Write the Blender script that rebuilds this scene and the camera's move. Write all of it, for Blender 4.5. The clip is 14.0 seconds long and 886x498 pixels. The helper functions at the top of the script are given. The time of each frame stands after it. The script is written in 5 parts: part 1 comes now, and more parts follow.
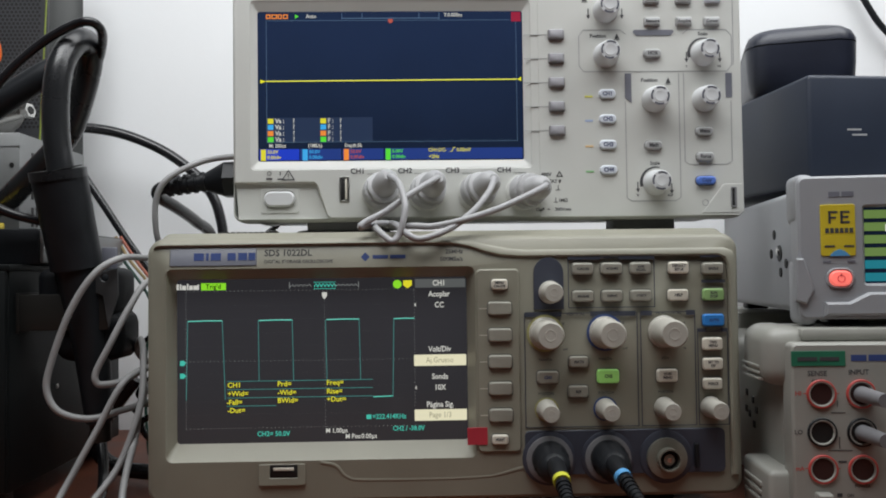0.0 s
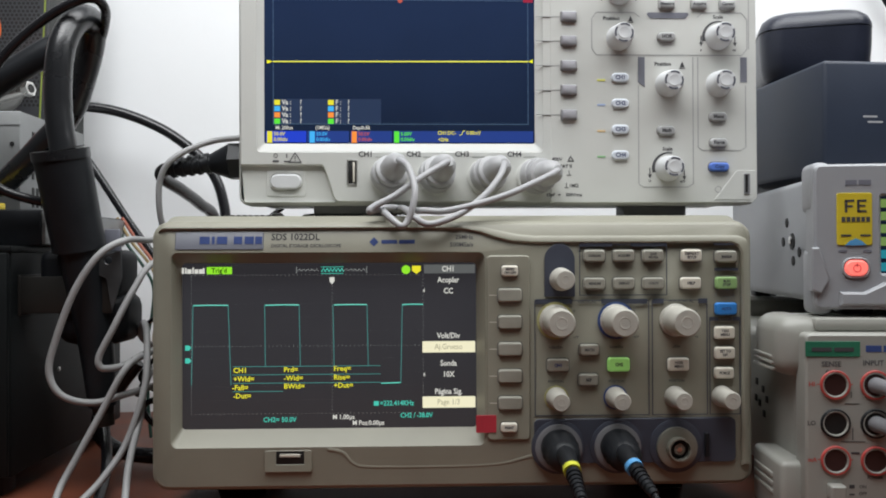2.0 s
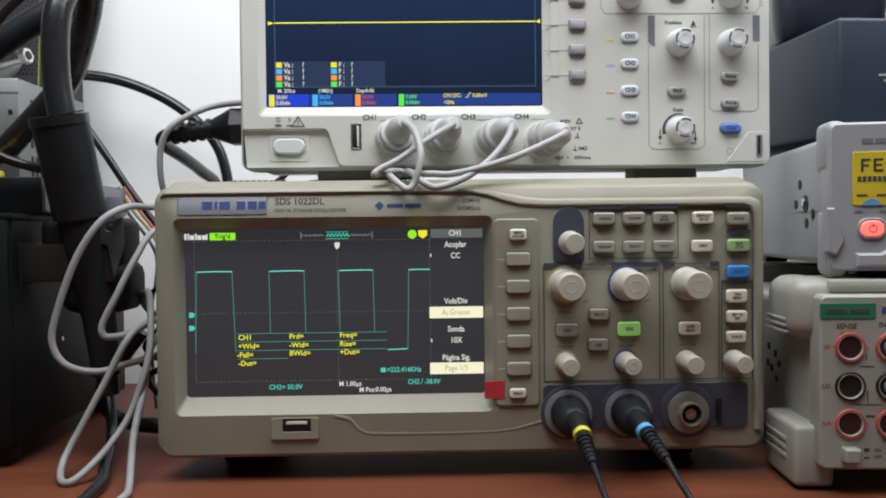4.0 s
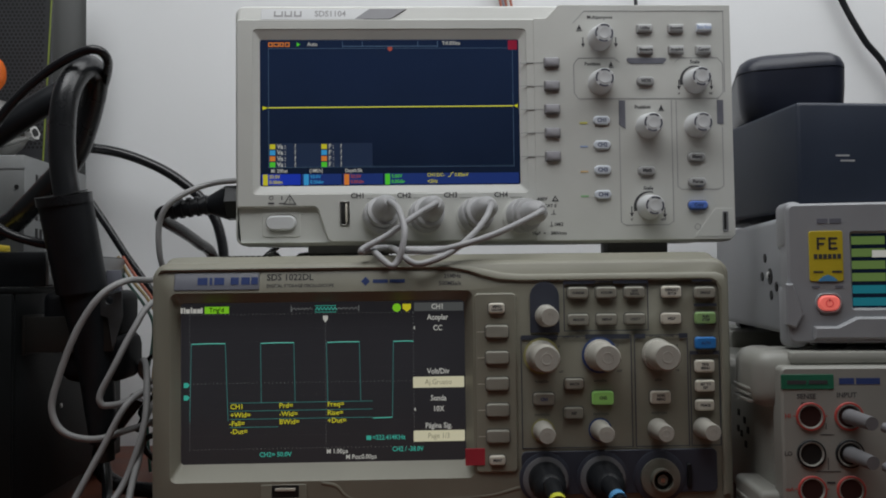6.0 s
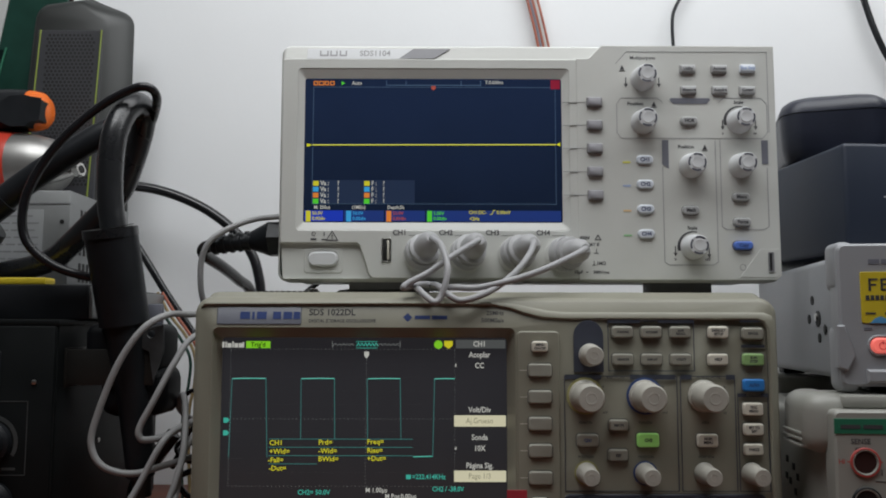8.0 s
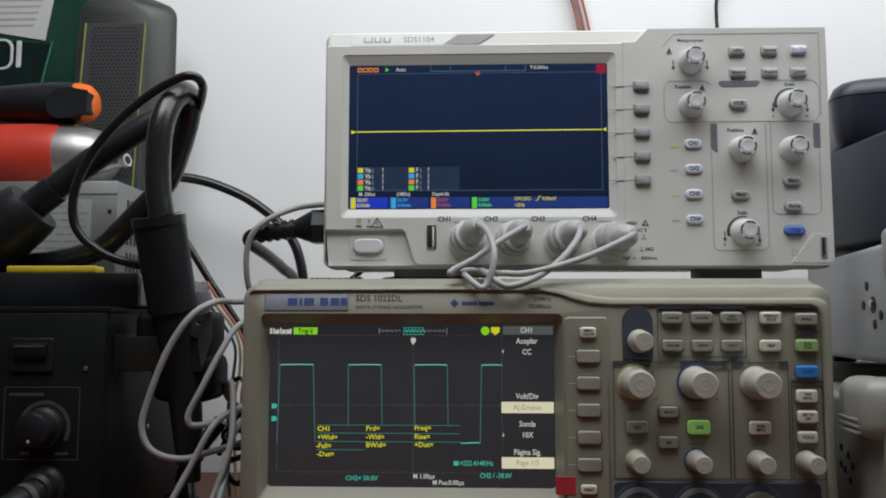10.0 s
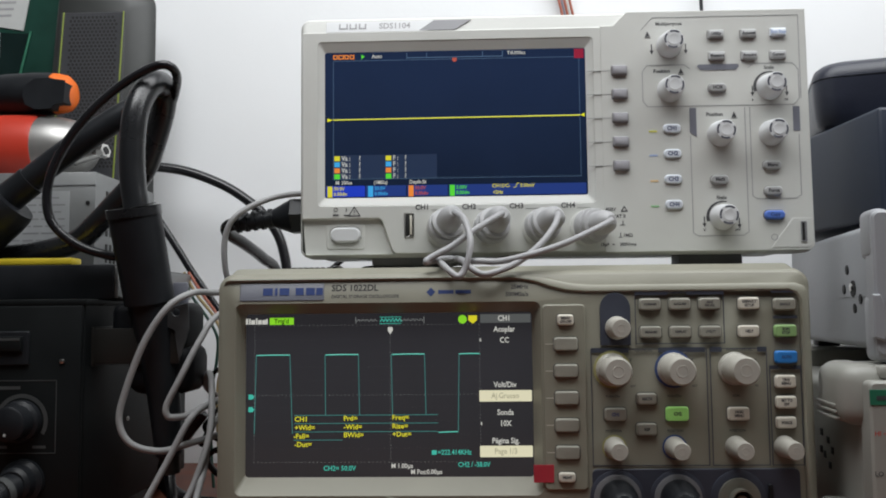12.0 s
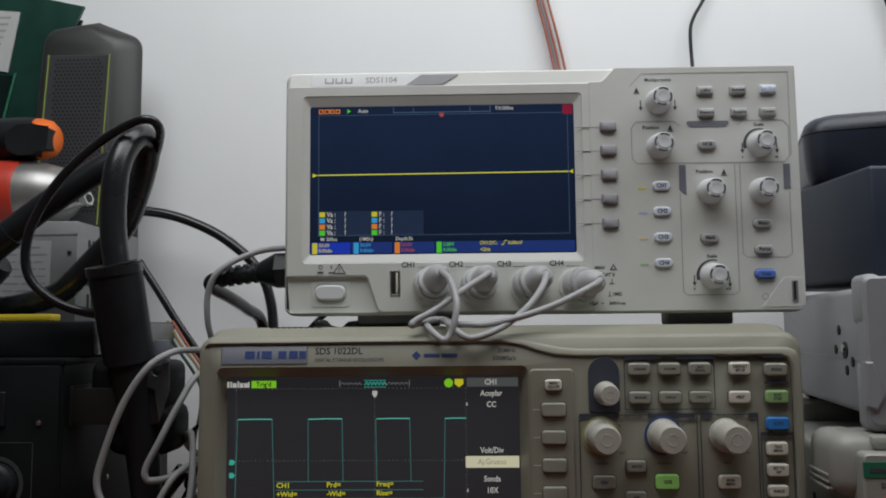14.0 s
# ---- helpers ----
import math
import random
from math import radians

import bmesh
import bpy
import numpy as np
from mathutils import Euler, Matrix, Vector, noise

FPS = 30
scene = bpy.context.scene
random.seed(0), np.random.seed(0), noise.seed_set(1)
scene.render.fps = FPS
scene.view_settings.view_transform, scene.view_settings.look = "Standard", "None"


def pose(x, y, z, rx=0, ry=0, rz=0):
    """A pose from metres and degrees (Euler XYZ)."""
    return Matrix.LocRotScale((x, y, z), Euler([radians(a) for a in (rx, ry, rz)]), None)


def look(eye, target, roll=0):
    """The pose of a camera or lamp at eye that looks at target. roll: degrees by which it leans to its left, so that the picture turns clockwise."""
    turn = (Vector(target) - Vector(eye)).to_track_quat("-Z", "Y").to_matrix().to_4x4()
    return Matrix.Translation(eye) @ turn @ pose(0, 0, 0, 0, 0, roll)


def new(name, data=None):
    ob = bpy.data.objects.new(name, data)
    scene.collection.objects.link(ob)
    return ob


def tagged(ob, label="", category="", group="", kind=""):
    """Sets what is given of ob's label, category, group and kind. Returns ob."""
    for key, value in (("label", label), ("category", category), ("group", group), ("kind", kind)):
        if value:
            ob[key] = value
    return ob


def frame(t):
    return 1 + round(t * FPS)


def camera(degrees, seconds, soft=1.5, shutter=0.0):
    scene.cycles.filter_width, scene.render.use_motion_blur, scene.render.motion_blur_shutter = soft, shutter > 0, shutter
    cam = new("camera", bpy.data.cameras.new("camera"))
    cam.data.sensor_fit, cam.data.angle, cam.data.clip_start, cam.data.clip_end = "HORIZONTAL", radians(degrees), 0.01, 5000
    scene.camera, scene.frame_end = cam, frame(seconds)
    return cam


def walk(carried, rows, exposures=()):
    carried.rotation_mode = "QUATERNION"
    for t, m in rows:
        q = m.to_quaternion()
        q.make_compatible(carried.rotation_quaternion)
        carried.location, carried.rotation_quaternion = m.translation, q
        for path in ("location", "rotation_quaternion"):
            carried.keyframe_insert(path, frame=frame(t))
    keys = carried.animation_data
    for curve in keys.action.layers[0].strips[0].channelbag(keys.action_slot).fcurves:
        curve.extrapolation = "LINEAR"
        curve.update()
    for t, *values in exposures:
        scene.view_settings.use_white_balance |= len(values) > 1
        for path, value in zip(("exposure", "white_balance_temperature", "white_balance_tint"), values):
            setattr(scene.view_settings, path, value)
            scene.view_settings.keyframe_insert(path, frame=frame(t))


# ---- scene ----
cam = camera(55.6, 14.0, 1.9)
PATH = [
    (0, (-0.0113, -0.4598, 0.1363), (0.0447, 1.5385, 0.1951), -0.71),
    (0.5, (-0.0130, -0.4552, 0.1409), (0.0474, 1.5434, 0.1856), -0.66),
    (1, (-0.0188, -0.4521, 0.1395), (0.0406, 1.5468, 0.1659), -0.60),
    (1.5, (-0.0186, -0.4529, 0.1371), (0.0462, 1.5459, 0.1619), -0.34),
    (2, (-0.0186, -0.4526, 0.1387), (0.0467, 1.5463, 0.1532), -0.20),
    (2.5, (-0.0156, -0.4493, 0.1315), (0.0484, 1.5496, 0.1330), -0.23),
    (3, (-0.0177, -0.4442, 0.1329), (0.0442, 1.5548, 0.1152), -0.40),
    (3.2, (-0.0177, -0.4452, 0.1329), (0.0372, 1.5540, 0.1112), -0.40),
    (5.3, (-0.0253, -0.4427, 0.1315), (0.0375, 1.5551, 0.0612), -0.96),
    (5.5, (-0.0196, -0.4588, 0.1413), (0.0353, 1.5398, 0.0886), -0.88),
    (6, (-0.0132, -0.4709, 0.1453), (0.0537, 1.5265, 0.2228), -0.69),
    (6.5, (-0.0174, -0.4701, 0.1425), (0.0196, 1.5256, 0.2686), -0.60),
    (7, (-0.0210, -0.4702, 0.1405), (-0.0068, 1.5249, 0.2793), -0.07),
    (7.2, (-0.0230, -0.4697, 0.1403), (-0.0120, 1.5235, 0.3039), 0.04),
    (9.3, (-0.0227, -0.4638, 0.1333), (-0.0215, 1.5263, 0.3325), 0.09),
    (9.5, (-0.0242, -0.4617, 0.1322), (-0.0279, 1.5294, 0.3208), 0.14),
    (10, (-0.0306, -0.4658, 0.1349), (-0.1021, 1.5251, 0.3115), 0.04),
    (10.5, (-0.0309, -0.4596, 0.1342), (-0.1171, 1.5327, 0.2864), 0.01),
    (11, (-0.0260, -0.4581, 0.1357), (-0.1090, 1.5347, 0.2833), -0.14),
    (11.5, (-0.0200, -0.4578, 0.1361), (-0.0930, 1.5355, 0.2823), -0.29),
    (12, (-0.0186, -0.4617, 0.1357), (-0.0853, 1.5318, 0.2821), -0.58),
    (12.5, (-0.0166, -0.4622, 0.1329), (-0.0796, 1.5315, 0.2783), -0.78),
    (13, (-0.0255, -0.4570, 0.1352), (-0.0907, 1.5372, 0.2727), -0.95),
    (13.5, (-0.0282, -0.4590, 0.1447), (-0.0991, 1.5343, 0.2926), -0.83),
    (14, (-0.0150, -0.4554, 0.1606), (-0.0635, 1.5352, 0.3484), -0.50),
]
EXPOSURES = [(0.0, 0.18), (0.5, 0.27), (1.0, 0.38), (1.5, 0.44), (2.0, 0.44), (2.5, 0.48), (3.0, 0.52), (3.2, 0.52), (5.3, 0.56), (5.5, 0.48), (6.0, -0.62), (6.5, -0.59), (7.0, -0.48), (7.2, -0.44), (9.3, -0.18), (9.5, -0.18), (10.0, -0.1), (10.5, 0.08), (11.0, 0.18), (11.5, 0.16), (12.0, 0.08), (12.5, 0.04), (13.0, -0.03), (13.5, -0.29), (14.0, -0.47)]
walk(cam, [(t, look(eye, target, roll)) for t, eye, target, roll in PATH], EXPOSURES)

# ---- world and lights ----
world = bpy.data.worlds.new("room_air")
world.use_nodes = True
world.node_tree.nodes["Background"].inputs[0].default_value = (0.75, 0.85, 1.0, 1)
world.node_tree.nodes["Background"].inputs[1].default_value = 0.05
scene.world = world


def area_lamp(name, eye, target, sx, sy, watts, colour):
    data = bpy.data.lights.new(name, "AREA")
    data.shape, data.size, data.size_y, data.energy, data.color = "RECTANGLE", sx, sy, watts, colour
    ob = new(name, data)
    ob.matrix_world = look(eye, target)
    return ob


tagged(area_lamp("bench_lamp", (0.12, -0.12, 0.78), (0.06, 0.20, 0.20), 1.2, 0.45, 8.3, (0.965, 0.985, 1.0)),
       "white tube lamp above the bench", "lamp")
# unseen lamp at ceiling height, added to fill the fronts and soften shadows
tagged(area_lamp("room_fill_lamp", (-0.25, -1.35, 2.25), (0, 0, 0.2), 1.1, 0.7, 8.5, (0.97, 0.985, 1.0)), "unseen white lamp at ceiling height, added as front fill", "lamp")

MM = 0.001


# ---- materials ----
def material(name, colour, rough=0.5, metal=0.0, vary=0.06, scale=60.0, bump=0.05, fine=900.0, glow=0.0, coat=0.0, spec=0.5):
    m = bpy.data.materials.new(name)
    m.use_nodes = True
    nt = m.node_tree
    b = nt.nodes["Principled BSDF"]
    tc = nt.nodes.new("ShaderNodeTexCoord")
    n1 = nt.nodes.new("ShaderNodeTexNoise")
    n2 = nt.nodes.new("ShaderNodeTexNoise")
    n1.inputs["Scale"].default_value, n1.inputs["Detail"].default_value = scale, 5
    n2.inputs["Scale"].default_value, n2.inputs["Detail"].default_value = fine, 2
    nt.links.new(tc.outputs["Object"], n1.inputs["Vector"])
    nt.links.new(tc.outputs["Object"], n2.inputs["Vector"])
    ramp = nt.nodes.new("ShaderNodeValToRGB")
    c = Vector(colour)
    lo, hi = c * (1 - vary), c * (1 + vary)
    ramp.color_ramp.elements[0].position, ramp.color_ramp.elements[1].position = 0.3, 0.7
    ramp.color_ramp.elements[0].color = (*[min(1, v) for v in lo], 1)
    ramp.color_ramp.elements[1].color = (*[min(1, v) for v in hi], 1)
    nt.links.new(n1.outputs["Fac"], ramp.inputs["Fac"])
    nt.links.new(ramp.outputs["Color"], b.inputs["Base Color"])
    mr = nt.nodes.new("ShaderNodeMapRange")
    mr.inputs["To Min"].default_value, mr.inputs["To Max"].default_value = max(0.02, rough - 0.08), min(1, rough + 0.08)
    nt.links.new(n1.outputs["Fac"], mr.inputs["Value"])
    nt.links.new(mr.outputs["Result"], b.inputs["Roughness"])
    b.inputs["Metallic"].default_value = metal
    b.inputs["Coat Weight"].default_value = coat
    b.inputs["Specular IOR Level"].default_value = spec
    if bump:
        bp = nt.nodes.new("ShaderNodeBump")
        bp.inputs["Strength"].default_value, bp.inputs["Distance"].default_value = bump, 0.0004
        nt.links.new(n2.outputs["Fac"], bp.inputs["Height"])
        nt.links.new(bp.outputs["Normal"], b.inputs["Normal"])
    if glow:
        b.inputs["Emission Color"].default_value = (*colour, 1)
        b.inputs["Emission Strength"].default_value = glow
    return m


def light_mark(name, colour, strength):
    """A lit mark on a display."""
    m = bpy.data.materials.new(name)
    m.use_nodes = True
    b = m.node_tree.nodes["Principled BSDF"]
    b.inputs["Base Color"].default_value = (0.01, 0.01, 0.01, 1)
    b.inputs["Roughness"].default_value = 0.3
    b.inputs["Emission Color"].default_value = (*colour, 1)
    b.inputs["Emission Strength"].default_value = strength
    return m


def wood_material():
    m = material("red_brown_wood", (0.135, 0.040, 0.020), 0.48, 0, 0.3, 14, 0.08, spec=0.3)
    nt = m.node_tree
    mp = nt.nodes.new("ShaderNodeMapping")
    mp.inputs["Scale"].default_value = (0.25, 3.0, 3.0)
    noises = [n for n in nt.nodes if n.bl_idname == "ShaderNodeTexNoise"]
    tc = [n for n in nt.nodes if n.bl_idname == "ShaderNodeTexCoord"][0]
    nt.links.new(tc.outputs["Object"], mp.inputs["Vector"])
    for n in noises:
        nt.links.new(mp.outputs["Vector"], n.inputs["Vector"])
    return m


M_WALL = material("white_wall_paint", (0.78, 0.79, 0.80), 0.8, 0, 0.025, 5, 0.15, 260)
M_WOOD = wood_material()
M_FLASH = material("grey_flash_print", (0.26, 0.26, 0.275), 0.5, 0, 0.06, 60, 0)
# paint of the unseen walls and ceiling, darkened to hold back bounced light
M_ROOM = material("dark_unseen_room_paint", (0.20, 0.20, 0.19), 0.85, 0, 0.05, 4, 0.1)
M_BEIGE = material("aged_beige_plastic", (0.272, 0.264, 0.210), 0.45, 0, 0.09, 16, 0.14, 1500)
M_BEIGE_KEY = material("grey_beige_rubber", (0.31, 0.302, 0.255), 0.5, 0, 0.05, 90, 0.1)
M_CREAM = material("cream_key_plastic", (0.66, 0.625, 0.535), 0.45, 0, 0.05, 90, 0.08)
M_KNOB = material("ivory_knob_plastic", (0.455, 0.44, 0.39), 0.4, 0, 0.06, 120, 0.08)
M_OFFWHITE = material("off_white_plastic", (0.605, 0.61, 0.58), 0.42, 0, 0.05, 16, 0.12, 1500)
M_WHITE = material("white_moulded_plastic", (0.64, 0.65, 0.66), 0.4, 0, 0.05, 18, 0.1, 1500)
M_GENWHITE = material("cool_white_plastic", (0.33, 0.34, 0.36), 0.4, 0, 0.035, 40, 0.1, 1500)
M_SLATE = material("slate_blue_print", (0.050, 0.057, 0.080), 0.5, 0, 0.08, 80, 0.05)
M_PRINT = material("dark_grey_print", (0.055, 0.055, 0.06), 0.6, 0, 0.1, 200, 0)
M_LINE = material("grey_panel_line", (0.32, 0.32, 0.33), 0.6, 0, 0.08, 200, 0)
M_GREYKEY = material("mid_grey_rubber", (0.19, 0.19, 0.20), 0.55, 0, 0.08, 100, 0.1)
M_GREY = material("grey_cable_plastic", (0.40, 0.40, 0.405), 0.45, 0, 0.06, 80, 0.06)
M_LIGHTGREY = material("light_grey_cable", (0.370, 0.370, 0.378), 0.45, 0, 0.06, 80, 0.06)
M_BLACK = material("black_plastic", (0.013, 0.0145, 0.017), 0.4, 0, 0.2, 60, 0.12, 1200, spec=0.26)
M_METER = material("warm_grey_plastic", (0.322, 0.32, 0.29), 0.42, 0, 0.04, 40, 0.12, 1500)
M_KNOBMARK = material("slate_grip_print", (0.10, 0.105, 0.13), 0.5, 0, 0.06, 60, 0.03)
M_CORDGREY = material("dull_grey_cord", (0.30, 0.30, 0.30), 0.5, 0, 0.12, 60, 0.08)
M_REDCARD = material("dull_red_card", (0.03, 0.010, 0.010), 0.5, 0, 0.3, 25, 0.08)
M_SOFTKEY = material("violet_grey_rubber", (0.27, 0.265, 0.285), 0.55, 0, 0.08, 100, 0.1)
M_HOSE = material("black_silicone_hose", (0.015, 0.016, 0.018), 0.28, 0, 0.15, 40, 0.03, coat=0.12)
M_FLAP = material("bent_grey_steel", (0.07, 0.072, 0.075), 0.4, 0.4, 0.25, 60, 0.1)
M_DARKCARD = material("smoky_blister_card", (0.006, 0.016, 0.015), 0.22, 0, 0.3, 30, 0.05, coat=0.6)
M_GLOSSBLACK = material("glossy_black_rubber", (0.012, 0.012, 0.014), 0.25, 0, 0.15, 40, 0.04)
M_STATION = material("black_painted_steel", (0.006, 0.0075, 0.008), 0.5, 0, 0.25, 25, 0.2, 1400, spec=0.2)
M_DARKSTEEL = material("dark_bronze_steel", (0.022, 0.021, 0.019), 0.45, 0.3, 0.2, 30, 0.1)
M_LIMERING = material("lime_yellow_plastic", (0.58, 0.60, 0.05), 0.45, 0, 0.08, 50, 0.05)
M_SOCKET = material("dull_grey_socket_metal", (0.25, 0.245, 0.205), 0.42, 0.4, 0.12, 60, 0.05)
M_PANELKEY = material("mid_grey_key_plastic", (0.385, 0.388, 0.39), 0.5, 0, 0.05, 90, 0.08)
M_BADGE = material("grey_blue_badge", (0.15, 0.158, 0.19), 0.45, 0, 0.06, 60, 0.03)
M_KEYINK = material("blue_grey_ink", (0.09, 0.11, 0.20), 0.55, 0, 0.08, 60, 0)
M_CH_YELLOW = material("pale_yellow_print", (0.68, 0.66, 0.13), 0.5, 0, 0.06, 60, 0)
M_CH_BLUE = material("pale_blue_print", (0.36, 0.45, 0.66), 0.5, 0, 0.06, 60, 0)
M_CH_ORANGE = material("pale_orange_print", (0.72, 0.52, 0.28), 0.5, 0, 0.06, 60, 0)
M_CH_GREEN = material("pale_green_print", (0.28, 0.52, 0.27), 0.5, 0, 0.06, 60, 0)
M_RATING = material("faded_rating_label", (0.30, 0.31, 0.315), 0.6, 0, 0.06, 60, 0.03)
M_GRILLE = material("black_mesh_plastic", (0.042, 0.043, 0.048), 0.4, 0, 0.12, 30, 0.08)
M_HOLDER = material("matte_black_holder", (0.006, 0.007, 0.009), 0.55, 0, 0.2, 40, 0.1, spec=0.2)
M_GAP = material("dark_key_gap", (0.15, 0.145, 0.13), 0.7, 0, 0.05, 80, 0)
M_NAVYRING = material("navy_print_ring", (0.05, 0.09, 0.24), 0.5, 0, 0.05, 80, 0)
M_PALEYELLOW = material("worn_yellow_print_ring", (0.40, 0.385, 0.17), 0.5, 0, 0.1, 80, 0)
M_OCHRE = material("faded_ochre_wire", (0.30, 0.22, 0.10), 0.5, 0, 0.1, 80, 0)
M_NAVY = material("navy_grey_box_card", (0.018, 0.026, 0.046), 0.5, 0, 0.15, 18, 0.15, 1200)
M_NAVYSOFT = material("dark_navy_soft_case", (0.012, 0.015, 0.028), 0.38, 0, 0.2, 30, 0.3, 900)
M_STEEL = material("galvanised_grey_steel", (0.25, 0.257, 0.257), 0.45, 0.6, 0.1, 25, 0.08)
M_CHROME = material("worn_nickel", (0.6, 0.59, 0.57), 0.28, 1.0, 0.1, 60, 0.05)
M_SILVER = material("dull_silver_metal", (0.38, 0.372, 0.36), 0.38, 0.75, 0.12, 30, 0.08)
M_RED = material("red_lacquer", (0.52, 0.045, 0.025), 0.38, 0, 0.12, 25, 0.05)
M_ORANGE = material("orange_plastic", (0.80, 0.155, 0.012), 0.4, 0, 0.08, 50, 0.05)
M_YELLOW = material("yellow_plastic", (0.62, 0.48, 0.025), 0.5, 0, 0.08, 50, 0.05)
M_BLUERING = material("blue_plastic", (0.10, 0.33, 0.62), 0.45, 0, 0.08, 50, 0.05)
M_GREENKEY = material("lit_green_key", (0.30, 0.62, 0.16), 0.5, 0, 0.05, 80, 0.05, glow=0.14)
M_GREENDIM = material("dim_green_key", (0.28, 0.46, 0.18), 0.5, 0, 0.05, 80, 0.05)
M_BLUEKEY = material("blue_key", (0.03, 0.22, 0.62), 0.45, 0, 0.05, 80, 0.05)
M_COPYKEY = material("royal_blue_key", (0.10, 0.20, 0.62), 0.45, 0, 0.05, 80, 0.05)
M_LITKEY = material("pale_blue_lit_key", (0.65, 0.69, 0.75), 0.45, 0, 0.03, 80, 0.05)
M_REDLABEL = material("red_label", (0.48, 0.035, 0.055), 0.5, 0, 0.08, 80, 0.05)
M_GREENCARD = material("dark_green_card", (0.008, 0.045, 0.032), 0.35, 0, 0.25, 40, 0.05, coat=0.5)
M_GREENLABEL = material("green_label", (0.02, 0.16, 0.09), 0.5, 0, 0.1, 60, 0.03)
M_LIME = material("lime_stripe", (0.20, 0.25, 0.04), 0.5, 0, 0.1, 60, 0.03)
M_MESH = material("dark_grey_device", (0.033, 0.035, 0.034), 0.4, 0, 0.12, 30, 0.08)
M_PAPER = material("white_label_paper", (0.48, 0.49, 0.48), 0.6, 0, 0.04, 60, 0.05)
M_CLEAR = material("milky_clear_plastic", (0.55, 0.56, 0.57), 0.2, 0, 0.15, 60, 0.1)
M_RIBBON = material("red_brown_wire", (0.34, 0.10, 0.06), 0.5, 0, 0.12, 60, 0.03)
M_REDRING = material("red_ring", (0.50, 0.07, 0.06), 0.45, 0, 0.08, 60, 0.03)
M_BLUETEXT = material("blue_print", (0.04, 0.07, 0.22), 0.5, 0, 0.08, 60, 0)
M_DARKHOLE = material("dark_socket", (0.006, 0.006, 0.006), 0.6, 0, 0.1, 60, 0)
M_STRIPBAND = material("grey_blue_band", (0.17, 0.175, 0.21), 0.5, 0, 0.06, 60, 0.03)
def backlit(name, foot, head, z0, z1, strength, rough):
    """A dark lit display; its view-angle gradient is set into the emission, stronger at its head than at its foot; z in
    metres above its thing's base.
    """
    m = material(name, head, rough, 0, 0.05, 40, 0)
    nt = m.node_tree
    b = nt.nodes["Principled BSDF"]
    tc = [n for n in nt.nodes if n.bl_idname == "ShaderNodeTexCoord"][0]
    split = nt.nodes.new("ShaderNodeSeparateXYZ")
    nt.links.new(tc.outputs["Object"], split.inputs[0])
    blotch = nt.nodes.new("ShaderNodeTexNoise")
    blotch.inputs["Scale"].default_value, blotch.inputs["Detail"].default_value = 22, 3
    nt.links.new(tc.outputs["Object"], blotch.inputs["Vector"])
    rise = nt.nodes.new("ShaderNodeMapRange")
    rise.inputs["From Min"].default_value, rise.inputs["From Max"].default_value = z0, z1
    nt.links.new(split.outputs["Z"], rise.inputs["Value"])
    mixed = nt.nodes.new("ShaderNodeMath")
    mixed.operation = "MULTIPLY_ADD"
    mixed.inputs[1].default_value = 0.5
    nt.links.new(blotch.outputs["Fac"], mixed.inputs[0])
    nt.links.new(rise.outputs["Result"], mixed.inputs[2])
    ramp = nt.nodes.new("ShaderNodeValToRGB")
    ramp.color_ramp.elements[0].position, ramp.color_ramp.elements[1].position = 0.2, 1.3
    ramp.color_ramp.elements[0].color, ramp.color_ramp.elements[1].color = (*foot, 1), (*head, 1)
    nt.links.new(mixed.outputs[0], ramp.inputs["Fac"])
    nt.links.new(ramp.outputs["Color"], b.inputs["Emission Color"])
    b.inputs["Emission Strength"].default_value = strength
    return m


M_GLASS_B = backlit("blue_black_screen", (0.0035, 0.006, 0.011), (0.009, 0.0165, 0.041), 0.05, 0.15, 0.75, 0.12)
M_GLASS_G = backlit("grey_black_screen", (0.022, 0.022, 0.023), (0.032, 0.032, 0.037), 0.03, 0.125, 0.55, 0.16)


# ---- mesh helpers (millimetres) ----
class Pieces(list):
    """Collects separate meshes, each of which becomes a part of its own."""


def collects(build):
    def run(*args, **named):
        sink = next((a for a in (*args, *named.values()) if isinstance(a, Pieces)), None)
        if sink is None:
            return build(*args, **named)
        sink.append(build(*[a for a in args if a is not sink], **{k: v for k, v in named.items() if v is not sink}))
        return sink
    return run


def rrect(x0, x1, z0, z1, r=2.0, n=5):
    """A rounded rectangle, counter-clockwise seen from the front."""
    pts = []
    r = min(r, abs(x1 - x0) / 2 - 0.01, abs(z1 - z0) / 2 - 0.01)
    for cx, cz, a0 in ((x1 - r, z1 - r, 0), (x0 + r, z1 - r, 90), (x0 + r, z0 + r, 180), (x1 - r, z0 + r, 270)):
        for i in range(n + 1):
            a = radians(a0 + 90 * i / n)
            pts.append((cx + r * math.cos(a), cz + r * math.sin(a)))
    return pts


def circle(x, z, r, n=28):
    return [(x + r * math.cos(2 * math.pi * i / n), z + r * math.sin(2 * math.pi * i / n)) for i in range(n)]


def offset(pts, d):
    """A polygon moved outwards by d (inwards where negative); counter-clockwise."""
    out, n = [], len(pts)
    for i in range(n):
        p, q, s = Vector(pts[i - 1]), Vector(pts[i]), Vector(pts[(i + 1) % n])
        a, b = (q - p), (s - q)
        if a.length < 1e-6 or b.length < 1e-6:
            out.append(tuple(q))
            continue
        a, b = a.normalized(), b.normalized()
        na, nb = Vector((a.y, -a.x)), Vector((b.y, -b.x))
        k = na + nb
        k = k / max(0.3, k.dot(na)) if k.length > 1e-6 else na
        out.append(tuple(q + k * d))
    return out


